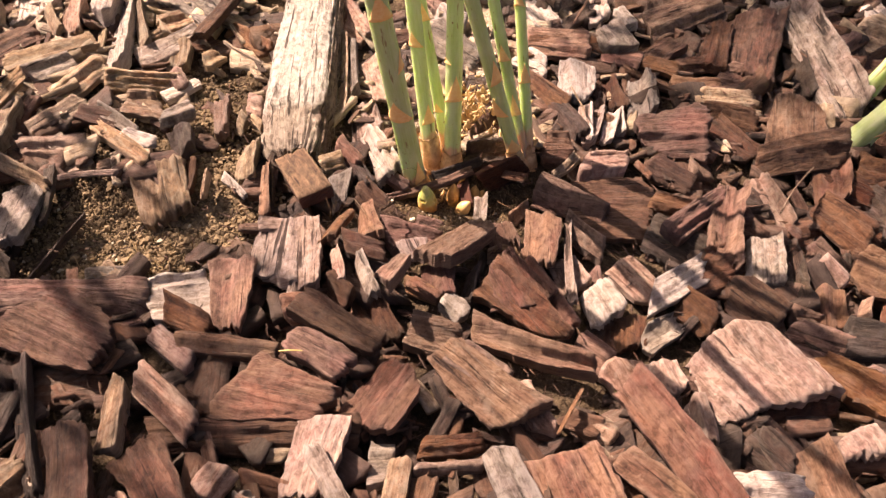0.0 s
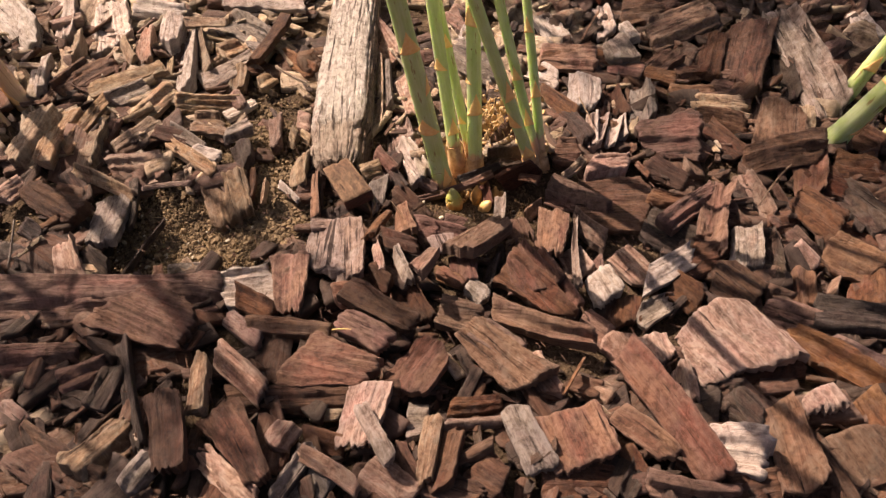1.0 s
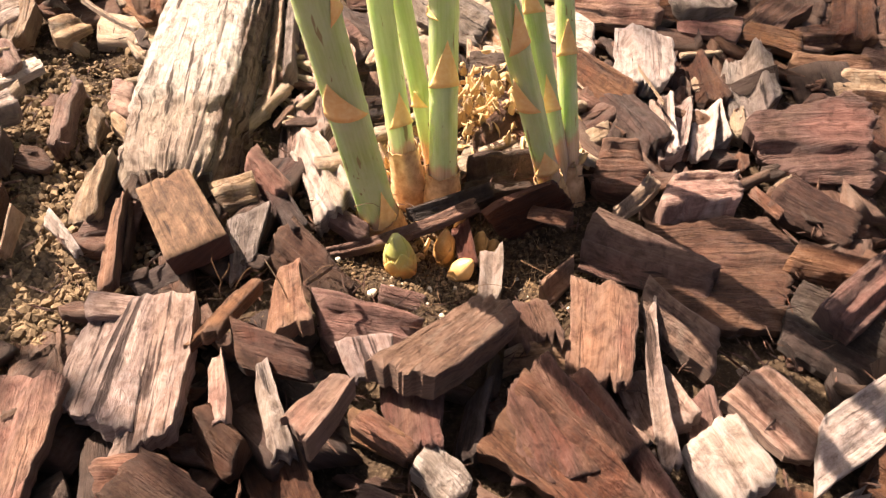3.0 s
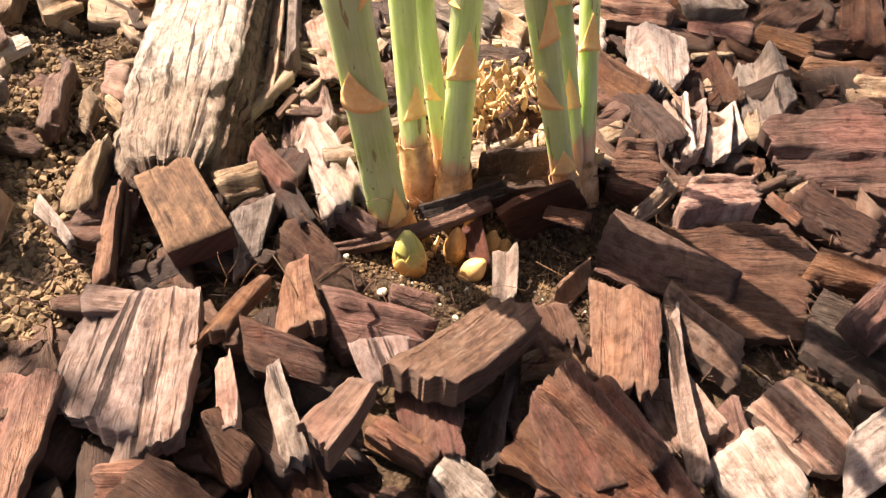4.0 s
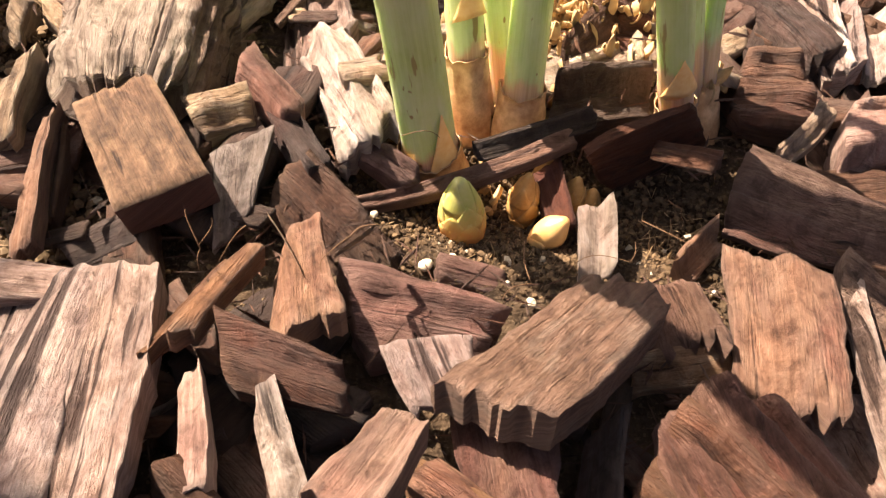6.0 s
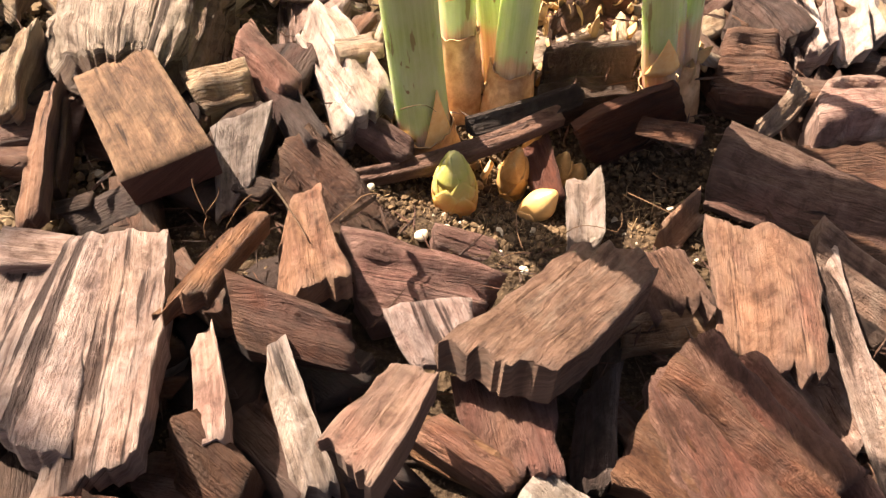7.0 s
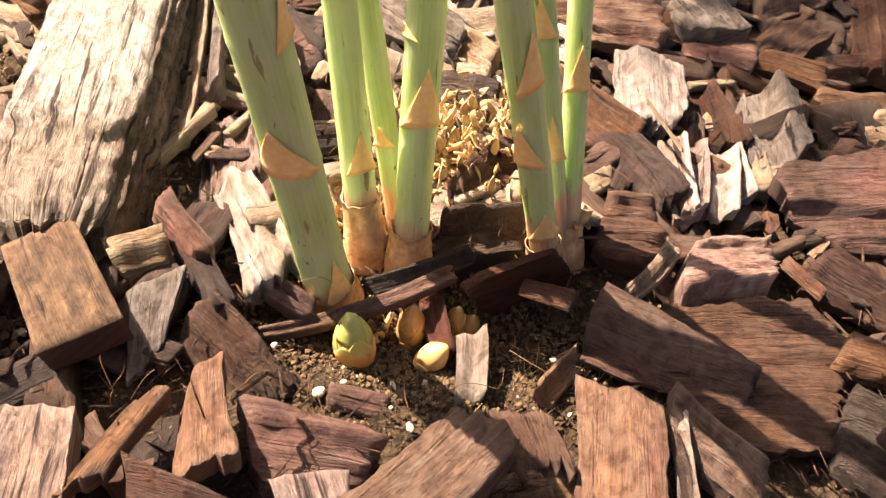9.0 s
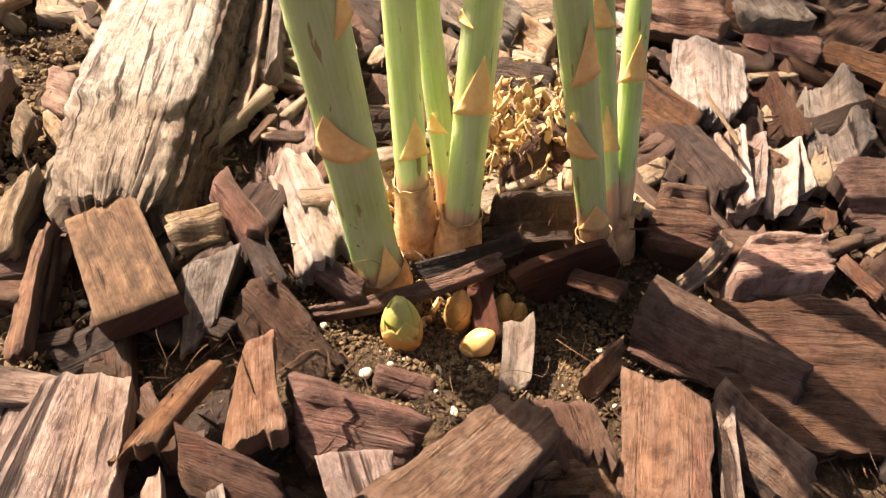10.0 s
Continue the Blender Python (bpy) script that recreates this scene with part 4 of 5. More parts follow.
chip("b", 0.1310, 0.5353, 0.0110, 0.0357, 0.0182, 0.0060, -84, -0, 0, 0.34, 0.0027, 0.0021, fray=0.003)
chip("r", 0.2297, 0.5587, 0.0086, 0.0357, 0.0312, 0.0068, -15, -0, 0, -0.13, 0.0029, 0.0010, fray=0.002)
chip("p", 0.1250, 0.4530, 0.0117, 0.0331, 0.0201, 0.0110, 18, 7, -0, 0.05, 0.0076, 0.0049, fray=0.003)
chip("b", 0.0958, 0.4650, 0.0130, 0.0200, 0.0210, 0.0110, -5, -0, 7, 0.04, 0.0013, -0.0034, fray=0.000)
chip("t", 0.1016, 0.4450, 0.0190, 0.0258, 0.0049, 0.0040, 53, 0, 0, 0.17, -0.0002, -0.0006, fray=0.002)
chip("m", 0.0364, 0.4278, 0.0041, 0.0200, 0.0064, 0.0050, -71, 12, -1, -0.15, -0.0003, -0.0004, fray=0.001)
chip("r", 0.0143, 0.4252, 0.0118, 0.0613, 0.0038, 0.0030, 24, -8, -0, 0.15, -0.0002, 0.0001, fray=0.001)
chip("k", 0.0304, 0.4375, 0.0175, 0.0341, 0.0038, 0.0030, 25, -4, -0, -0.02, -0.0000, 0.0002, fray=0.001)
chip("k", 0.0474, 0.4579, 0.0115, 0.0290, 0.0143, 0.0110, 18, -0, 0, -0.12, 0.0027, 0.0013, fray=0.002)
chip("b", 0.0445, 0.4809, 0.0170, 0.0295, 0.0069, 0.0060, 58, -0, 0, 0.19, 0.0022, 0.0009, fray=0.002)
chip("b", 0.0552, 0.4815, 0.0120, 0.0151, 0.0240, 0.0080, 3, -0, 0, -0.02, 0.0071, 0.0004, fray=0.002)
chip("l", -0.0375, 0.4831, 0.0125, 0.0342, 0.0204, 0.0110, -75, -0, 0, 0.13, 0.0004, -0.0043, fray=0.003)
chip("w", -0.0212, 0.4452, 0.0180, 0.0384, 0.0147, 0.0110, -60, 4, 0, 0.13, 0.0009, -0.0000, fray=0.005)
chip("t", -0.0165, 0.4439, 0.0287, 0.0119, 0.0062, 0.0026, 25, -0, 0, 0.13, -0.0001, 0.0005, fray=0.002)
chip("g", -0.0408, 0.4092, 0.0203, 0.0275, 0.0122, 0.0034, -81, 6, -1, -0.28, -0.0037, -0.0061, fray=0.002)
chip("q", -0.0873, 0.4009, 0.0245, 0.0423, 0.0066, 0.0060, -79, 6, -0, 0.22, -0.0002, -0.0007, fray=0.002)
chip("g", 0.0478, 0.4140, 0.0060, 0.0223, 0.0089, 0.0070, -89, 5, 0, 0.01, -0.0011, -0.0011, fray=0.002)
chip("q", 0.0732, 0.4107, 0.0075, 0.0172, 0.0059, 0.0050, 54, 0, 0, -0.04, -0.0008, 0.0021, fray=0.002)
chip("m", 0.0607, 0.4421, 0.0119, 0.0311, 0.0316, 0.0034, 22, -16, -83, 0.17, 0.0024, 0.0047, fray=0.001)
chip("q", -0.0855, 0.3154, 0.0278, 0.0506, 0.0238, 0.0065, -79, -0, 0, -0.25, 0.0023, 0.0039, fray=0.002)
chip("b", -0.0218, 0.2961, 0.0353, 0.0536, 0.0150, 0.0085, -25, 5, 0, -0.10, 0.0011, 0.0009, fray=0.002)
chip("r", 0.0282, 0.3418, 0.0185, 0.0207, 0.0170, 0.0050, -75, -0, 0, -0.18, 0.0050, 0.0017, fray=0.003)
chip("o", 0.0210, 0.3356, 0.0172, 0.0221, 0.0069, 0.0045, -30, -0, 0, 0.00, 0.0011, 0.0017, fray=0.003)
chip("k", 0.0463, 0.3451, 0.0135, 0.0251, 0.0079, 0.0060, -95, -0, 0, 0.05, -0.0032, -0.0015, fray=0.002)
chip("q", 0.1054, 0.2228, 0.0218, 0.0357, 0.0392, 0.0065, -68, 0, -0, -0.02, 0.0001, -0.0000, fray=0.002)
chip("q", 0.1433, 0.2281, 0.0190, 0.0413, 0.0139, 0.0060, -38, -0, 0, -0.08, -0.0002, 0.0038, fray=0.003)
chip("g", 0.0765, 0.2191, 0.0210, 0.0425, 0.0181, 0.0060, -63, -0, 0, 0.09, 0.0018, 0.0011, fray=0.003)
chip("p", -0.0192, 0.2224, 0.0292, 0.0423, 0.0269, 0.0055, -94, 0, -0, -0.09, -0.0028, -0.0020, fray=0.004)
chip("b", -0.0859, 0.1956, 0.0325, 0.0581, 0.0218, 0.0070, -49, -0, 0, -0.31, -0.0015, 0.0043, fray=0.003)
chip("n", 0.0573, 0.2718, 0.0258, 0.0583, 0.0249, 0.0065, -41, -0, 0, 0.25, 0.0036, 0.0059, fray=0.003)
chip("n", 0.2266, 0.2324, 0.0145, 0.0551, 0.0232, 0.0070, -81, 0, -0, 0.16, -0.0034, -0.0026, fray=0.003)
chip("b", -0.1292, 0.1996, 0.0345, 0.0552, 0.0220, 0.0070, -67, -0, 0, -0.08, 0.0019, 0.0029, fray=0.003)
chip("g", 0.2932, 0.5980, 0.0110, 0.1343, 0.0312, 0.0120, -78, 4, -1, 0.11, 0.0011, -0.0108, fray=0.004)
chip("r", -0.1654, 0.2765, 0.0330, 0.0591, 0.0394, 0.0080, -20, -0, -0, -0.22, 0.0146, 0.0023, fray=0.003)
chip("t", -0.1538, 0.3976, 0.0160, 0.0436, 0.0350, 0.0140, -64, 2, 0, -0.08, 0.0008, 0.0006, fray=0.003)
chip("p", -0.2306, 0.4170, 0.0215, 0.0439, 0.0241, 0.0110, 13, -0, 0, 0.07, -0.0031, -0.0040, fray=0.003)
chip("p", 0.1542, 0.2909, 0.0150, 0.0215, 0.0177, 0.0060, -67, -0, -0, 0.02, 0.0016, 0.0007, fray=0.004)
chip("p", 0.2470, 0.2615, 0.0165, 0.0133, 0.0220, 0.0070, -69, 0, -0, 0.06, -0.0015, 0.0014, fray=0.005)
chip("g", 0.1545, 0.5250, 0.0130, 0.0456, 0.0195, 0.0110, -90, 3, -1, 0.15, -0.0055, -0.0084, fray=0.002)
chip("q", -0.0427, 0.2520, 0.0290, 0.0527, 0.0295, 0.0080, -8, -0, 0, -0.37, 0.0092, 0.0030, fray=0.004)
chip("n", 0.2601, 0.5078, 0.0153, 0.0541, 0.0371, 0.0075, -98, 5, -0, 0.24, 0.0085, -0.0056, fray=0.004)
chip("b", 0.2572, 0.4734, 0.0138, 0.0634, 0.0209, 0.0095, 12, -6, -1, 0.13, 0.0020, 0.0028, fray=0.002)
chip("o", 0.2748, 0.4571, 0.0100, 0.0368, 0.0229, 0.0060, -99, -0, 0, -0.06, -0.0080, -0.0034, fray=0.003)
chip("b", 0.2732, 0.4200, 0.0085, 0.0398, 0.0248, 0.0070, -49, -0, 0, 0.10, -0.0023, -0.0065, fray=0.003)
chip("b", 0.2460, 0.6058, 0.0100, 0.0942, 0.0366, 0.0080, -104, -0, 0, -0.11, -0.0047, 0.0112, fray=0.003)
chip("n", 0.1934, 0.6407, 0.0118, 0.0760, 0.0338, 0.0085, 37, -0, 0, -0.09, 0.0066, 0.0029, fray=0.003)
chip("l", -0.0724, 0.3700, 0.0272, 0.0212, 0.0092, 0.0032, 1, -1, -0, -0.14, -0.0005, 0.0012, fray=0.003)
chip("q", 0.0941, 0.5804, 0.0190, 0.0488, 0.0290, 0.0060, -5, 0, -0, -0.07, -0.0006, 0.0002, fray=0.002)
chip("q", -0.0403, 0.3078, 0.0295, 0.0266, 0.0143, 0.0070, 9, -0, 0, 0.01, -0.0015, -0.0076, fray=0.003)
chip("t", -0.1075, 0.4625, 0.0225, 0.0118, 0.0047, 0.0050, -39, -0, 0, 0.16, -0.0008, -0.0013, fray=0.002)
chip("r", 0.1179, 0.3549, 0.0115, 0.0190, 0.0103, 0.0050, -84, -0, 0, 0.04, -0.0026, -0.0016, fray=0.002)
chip("b", 0.1352, 0.3222, 0.0070, 0.0220, 0.0246, 0.0060, -94, -0, 0, 0.01, -0.0034, -0.0045, fray=0.003)
chip("r", 0.1155, 0.3065, 0.0070, 0.0207, 0.0205, 0.0060, -35, -0, 0, -0.05, -0.0023, -0.0008, fray=0.003)
chip("b", 0.1762, 0.3405, 0.0090, 0.0236, 0.0200, 0.0060, -42, -0, 0, 0.16, -0.0015, -0.0032, fray=0.003)


# ---- weathered log
def make_log():
    a, b = Vector((-0.0760, 0.429, 0.018)), Vector((-0.101, 0.660, 0.026))
    L, n_len, n_round = (b - a).length, 180, 150
    verts, uvs = [], []
    for i in range(n_len + 1):
        s = i / n_len
        for j in range(n_round):
            ang = 2 * math.pi * j / n_round
            cx, sz = math.cos(ang), math.sin(ang)
            # squarish section, flat split face on its shaded side
            r = 1.0 / (abs(cx) ** 3.2 + abs(sz) ** 3.2) ** (1 / 3.2)
            wide = 0.0235 * (1 - 0.12 * s)
            x, z = r * cx * wide, r * sz * 0.021
            arc = ang * 0.023
            cut = 1 - min(1.0, abs(noise.noise((s * L * 5, arc * 330, 3))) * 7)
            groove = -0.0020 * cut * cut + 0.0009 * noise.noise((s * L * 30, arc * 620, 8)) + 0.0012 * noise.noise((s * L * 16, arc * 60, 1)) + 0.0009 * noise.noise((s * L * 170, arc * 260, 2))
            end = (0.005 * noise.noise((arc * 150, 2, 5)) + 0.004 * noise.noise((arc * 420, 7, 5))) * (abs(2 * s - 1) ** 24)
            rim = 0.037 + 0.006 * noise.noise((arc * 90, 4, 1)) + 0.004 * (noise.cell((arc * 260, 6, 1)) - 0.5)
            groove += 0.0009 * math.tanh((s * L - rim) * 2500) + (0.0007 * noise.noise((s * L * 260, arc * 330, 6)) if s * L < rim else 0.0)
            k = 1 + groove / 0.022
            fade = 1 - 0.16 * abs(2 * s - 1) ** 22
            verts.append((x * k * fade, s * L + end, z * k * fade + 0.002 * math.sin(s * 5)))
            uvs.append((s * L, arc))
    # broken ends, drawn in to a blunt point
    for base, out in ((0, -1), (n_len * n_round, 1)):
        ring = [Vector(p) for p in verts[base:base + n_round]]
        mid = sum(ring, Vector()) / n_round
        for shrink, push in ((0.80, 0.003), (0.45, 0.004), (0.08, 0.004)):
            for k, p in enumerate(ring):
                q = mid + (p - mid) * shrink
                verts.append((q.x, q.y + out * (push + 0.003 * noise.noise((p.x * 200, p.z * 200, shrink))), q.z))
                uvs.append((q.x * 0.4, q.z + 0.3))
    faces = [(i * n_round + j, i * n_round + (j + 1) % n_round, (i + 1) * n_round + (j + 1) % n_round, (i + 1) * n_round + j) for i in range(n_len) for j in range(n_round)]
    smooth = len(faces)
    first = (n_len + 1) * n_round
    for side, start in ((0, 0), (1, n_len * n_round)):
        rings = [start] + [first + (3 * side + k) * n_round for k in range(3)]
        for r0, r1 in zip(rings, rings[1:]):
            for j in range(n_round):
                q = (r0 + j, r1 + j, r1 + (j + 1) % n_round, r0 + (j + 1) % n_round)
                faces.append(q if side else tuple(reversed(q)))
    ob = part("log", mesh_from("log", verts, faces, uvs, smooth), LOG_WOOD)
    d = b - a
    ob.matrix_world = pose(*a, math.degrees(math.asin(d.z / L)), 0, math.degrees(math.atan2(-d.x, d.y)))
    tagged(ob, "sun-bleached grey log with deep lengthwise cracks in mulch", "log")


make_log()


# ---- mulch: the countless rest
def fill_mulch():
    rnd = random.Random(4)
    coarse = [chip_shape(L, W, T, 700 + 7 * k, 0.0, 3, 2) for k, (L, W, T) in enumerate(((0.055, 0.020, 0.007), (0.042, 0.024, 0.008), (0.070, 0.016, 0.008), (0.050, 0.030, 0.006)))]
    shapes = [chip_shape(L, W, T, 900 + 7 * k, 0.0, 6, 4) for k, (L, W, T) in enumerate(((0.055, 0.020, 0.007), (0.042, 0.024, 0.008), (0.070, 0.016, 0.008), (0.030, 0.018, 0.006), (0.046, 0.012, 0.006), (0.024, 0.012, 0.005), (0.036, 0.009, 0.004), (0.050, 0.030, 0.006), (0.032, 0.022, 0.009)))]
    pieces = [[], [], []]
    cells = []
    for layer, (count, drop, small) in enumerate(((3000, 0.002, 1.0), (2600, 0.008, 0.72), (2200, 0.010, 0.42))):
        for _ in range(count):
            x, y = (rnd.uniform(-0.75, 0.8), rnd.uniform(-0.05, 1.15)) if small > 0.5 else (rnd.uniform(-0.5, 0.55), rnd.uniform(0.05, 0.85))
            pit = ((x - 0.035) / 0.075) ** 2 + ((y - 0.430) / 0.042) ** 2 < 1 or ((x + 0.175) / 0.085) ** 2 + ((y - 0.365) / 0.05) ** 2 < rnd.uniform(0.5, 1.0)
            if pit or ((x + 0.125) / 0.032) ** 2 + ((y - 0.388) / 0.026) ** 2 < 1 or ((x + 0.032) / 0.016) ** 2 + ((y - 0.378) / 0.012) ** 2 < 1 or ((x + 0.150) / 0.055) ** 2 + ((y - 0.475) / 0.055) ** 2 < 1 and rnd.random() < 0.8:
                continue
            cells.append((x, y, drop, small))
    # thinning out unevenly towards the bare soil
    for _ in range(5200):
        x, y = rnd.uniform(-1.5, 1.55), rnd.uniform(-0.8, 1.9)
        reach = math.hypot((x - 0.03) / 1.3, (y - 0.5) / 1.15) + 0.22 * noise.noise((x * 2.2, y * 2.2, 4)) + rnd.gauss(0, 0.07)
        if reach < 0.86 and not (-0.75 < x < 0.8 and -0.05 < y < 1.15):
            cells.append((x, y, 0.003, 1.15))
    for x, y, drop, small in cells:
        kinds = coarse if small > 1.1 else shapes
        if x < 0.0 and y > 0.43 and small <= 1.1 and rnd.random() < 0.6:
            kinds = [shapes[2], shapes[4], shapes[5], shapes[6]]
        if 0.0 < x < 0.17 and 0.27 < y < 0.42:
            drop -= 0.008
        v, f, t, _ = kinds[rnd.randrange(len(kinds))]
        s = small * rnd.uniform(0.55, 1.1)
        m = pose(x, y, mound(x, y) + drop, 0, 0, rnd.uniform(0, 360)) @ pose(0, 0, 0, rnd.gauss(0, 13), rnd.gauss(0, 11), 0) @ Matrix.Diagonal((s, s, s * 1.1, 1))
        shift = rnd.uniform(0, 3)
        # Mostly dark litter near the crown, its colour standing in for shaded gaps.
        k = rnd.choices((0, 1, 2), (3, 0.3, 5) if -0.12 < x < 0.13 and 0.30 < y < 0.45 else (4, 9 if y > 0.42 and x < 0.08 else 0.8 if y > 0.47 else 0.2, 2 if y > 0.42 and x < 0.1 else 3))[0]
        # the broad chips round the soil lie bare
        if ((x - 0.008) / 0.032) ** 2 + ((y - 0.375) / 0.022) ** 2 < 1 or ((x - 0.125) / 0.042) ** 2 + ((y - 0.420) / 0.030) ** 2 < 1:
            continue
        pieces[k].append(([m @ Vector(p) for p in v], f, [(a * s + shift, b * s + shift * 0.3) for a, b in t]))
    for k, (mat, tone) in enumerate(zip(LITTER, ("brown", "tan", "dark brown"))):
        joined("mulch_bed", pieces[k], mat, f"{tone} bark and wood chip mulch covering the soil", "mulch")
    # splinters between the chips
    slivers = []
    for k in range(4600):
        x, y = (rnd.uniform(-0.5, 0.55), rnd.uniform(0.1, 0.9)) if k % 2 else (rnd.gauss(0.03, 0.13), rnd.gauss(0.40, 0.09))
        if ((x - 0.035) / 0.055) ** 2 + ((y - 0.420) / 0.024) ** 2 < 1:
            continue
        L, w = (rnd.uniform(0.004, 0.016), rnd.uniform(0.0003, 0.0009)) if k % 2 else (rnd.uniform(0.003, 0.012), rnd.uniform(0.00015, 0.0005))
        m = pose(x, y, mound(x, y) + rnd.uniform(0.003, 0.016 if k % 2 else 0.011), 0, rnd.gauss(0, 5), rnd.uniform(0, 360))
        pts = [(-L / 2, 0, 0), (-L * 0.2, w, 0), (L / 2, w * 0.2, 0), (L * 0.1, -w, 0), (-L * 0.1, 0, w * 1.1), (L * 0.2, 0, w * 0.9)]
        tri = [(0, 4, 3), (3, 4, 5), (3, 5, 2), (0, 1, 4), (1, 5, 4), (1, 2, 5), (0, 3, 1), (1, 3, 2)]
        sh = rnd.uniform(0, 3)
        slivers.append(([m @ Vector(p) for p in pts], tri, [(a + sh, b + sh) for a, b, c in pts]))
    joined("wood_splinters", slivers, LITTER[0], "thin brown wood splinters scattered between the chips", "splinters", 0)


fill_mulch()


def crumbs(name, spots, material, label, category, seed, shape=(1, 1, 1)):
    rnd = random.Random(seed)
    ico = bmesh.new()
    bmesh.ops.create_icosphere(ico, subdivisions=1, radius=1.0)
    v0 = [v.co.copy() for v in ico.verts]
    f0 = [tuple(v.index for v in f.verts) for f in ico.faces]
    ico.free()
    pieces = []
    for x, y, count, rx, ry, lo, hi in spots:
        for _ in range(count):
            a, b = x + rnd.gauss(0, rx), y + rnd.gauss(0, ry)
            s = lo + (hi - lo) * rnd.random() ** 3
            m = pose(a, b, mound(a, b) + s * 0.3 + 0.001, rnd.uniform(0, 360), rnd.uniform(0, 360), rnd.uniform(0, 360))
            pts = [m @ Vector((p.x * s * shape[0] * rnd.uniform(0.5, 1.4), p.y * s * shape[1] * rnd.uniform(0.5, 1.4), p.z * s * shape[2] * rnd.uniform(0.5, 1.4))) for p in v0]
            pieces.append((pts, f0, [(0, 0)] * len(pts)))
    joined(name, pieces, material, label, category, 0)


crumbs("soil_crumbs", [(0.035, 0.425, 9000, 0.030, 0.016, 0.0002, 0.0011)], CRUMB, "loose damp brown crumbs of soil round the buds", "soil crumbs", 5)
crumbs("soil_crumbs", [(-0.175, 0.368, 17000, 0.055, 0.032, 0.0002, 0.0013), (-0.175, 0.368, 260, 0.055, 0.032, 0.0012, 0.0034), (-0.10, 0.46, 900, 0.05, 0.05, 0.0005, 0.0025), (-0.125, 0.395, 4000, 0.020, 0.022, 0.0003, 0.0026), (-0.165, 0.465, 5000, 0.032, 0.03, 0.0004, 0.0022)], DRY_CRUMB, "dry pale brown crumbs of soil between the mulch", "soil crumbs", 9)
crumbs("pale_grit", [(0.020, 0.408, 18, 0.012, 0.006, 0.0006, 0.0018), (-0.17, 0.37, 90, 0.05, 0.03, 0.0006, 0.0022), (0.07, 0.412, 10, 0.008, 0.005, 0.0006, 0.0016)], PALE_GRIT, "small pale grains of grit on the soil", "grit", 6)
crumbs("straw_bits", [(-0.150, 0.352, 420, 0.035, 0.018, 0.0010, 0.0030), (0.035, 0.416, 800, 0.026, 0.011, 0.0003, 0.0012), (0.075, 0.420, 90, 0.008, 0.007, 0.001, 0.0024), (-0.335, 0.535, 160, 0.012, 0.008, 0.001, 0.003)], STRAW, "short yellow straw and root bits on the soil", "straw", 7, (2.6, 0.15, 0.15))


# ---- asparagus
def tube(points, radii, n=20, ridges=0.0, seed=0, cap=True):
    verts, uvs, faces = [], [], []
    run = 0.0
    for i, p in enumerate(points):
        d = (points[min(i + 1, len(points) - 1)] - points[max(i - 1, 0)]).normalized()
        side = d.cross(Vector((0, 1, 0.02))).normalized()
        up = side.cross(d)
        if i:
            run += (p - points[i - 1]).length
        for j in range(n):
            a = 2 * math.pi * j / n
            r = radii[i] * (1 + ridges * noise.noise((math.cos(a) * 2.5, math.sin(a) * 2.5, run * 12 + seed)))
            verts.append(p + side * math.cos(a) * r + up * math.sin(a) * r)
            uvs.append((abs(j / n - 0.5) * 2 * math.pi * radii[0], run))
    for i in range(len(points) - 1):
        for j in range(n):
            faces.append((i * n + j, i * n + (j + 1) % n, (i + 1) * n + (j + 1) % n, (i + 1) * n + j))
    if cap:
        faces.append(tuple(range(len(verts) - n, len(verts))))
    return verts, faces, uvs


def scale_leaf(stalk_at, h, az, tall, spread, lift, name_parent, dry=False):
    """A papery triangular scale hugging the stalk: its base line h up the stalk, its tip above, towards az degrees (0: right, 90: away from the walk)."""
    verts, faces = [], []
    nu, nv = 9, 8
    for k in range(2):
        for i in range(nv + 1):
            t = i / nv
            p, d, side, up, r = stalk_at(h + tall * t)
            half = radians(spread) * (1 - t) ** 1.15 + 0.02
            for j in range(nu + 1):
                s = j / nu * 2 - 1
                a = radians(az) + s * half
                sag = 0.10 * tall * (1 - s * s) * (1 - t)
                rr = r + 0.0001 + lift * t * t + (0.00025 if k == 0 else 0.0) + 0.0004 * (1 - t) ** 6
                q = p + d * sag
                verts.append(q + side * math.cos(a) * rr + up * math.sin(a) * rr)
    row, n = nu + 1, (nu + 1) * (nv + 1)
    for i in range(nv):
        for j in range(nu):
            a = i * row + j
            faces.append((a, a + 1, a + row + 1, a + row))
    faces += [tuple(n + x for x in reversed(f)) for f in faces]
    rim = [j for j in range(row)] + [i * row + nu for i in range(1, nv + 1)] + [nv * row + j for j in range(nu - 1, -1, -1)] + [i * row for i in range(nv - 1, 0, -1)]
    for a, b in zip(rim, rim[1:] + rim[:1]):
        faces.append((a, n + a, n + b, b))
    part("scale_leaf", mesh_from("scale_leaf", verts, faces), SCALE, name_parent, "papery tan scale leaf")


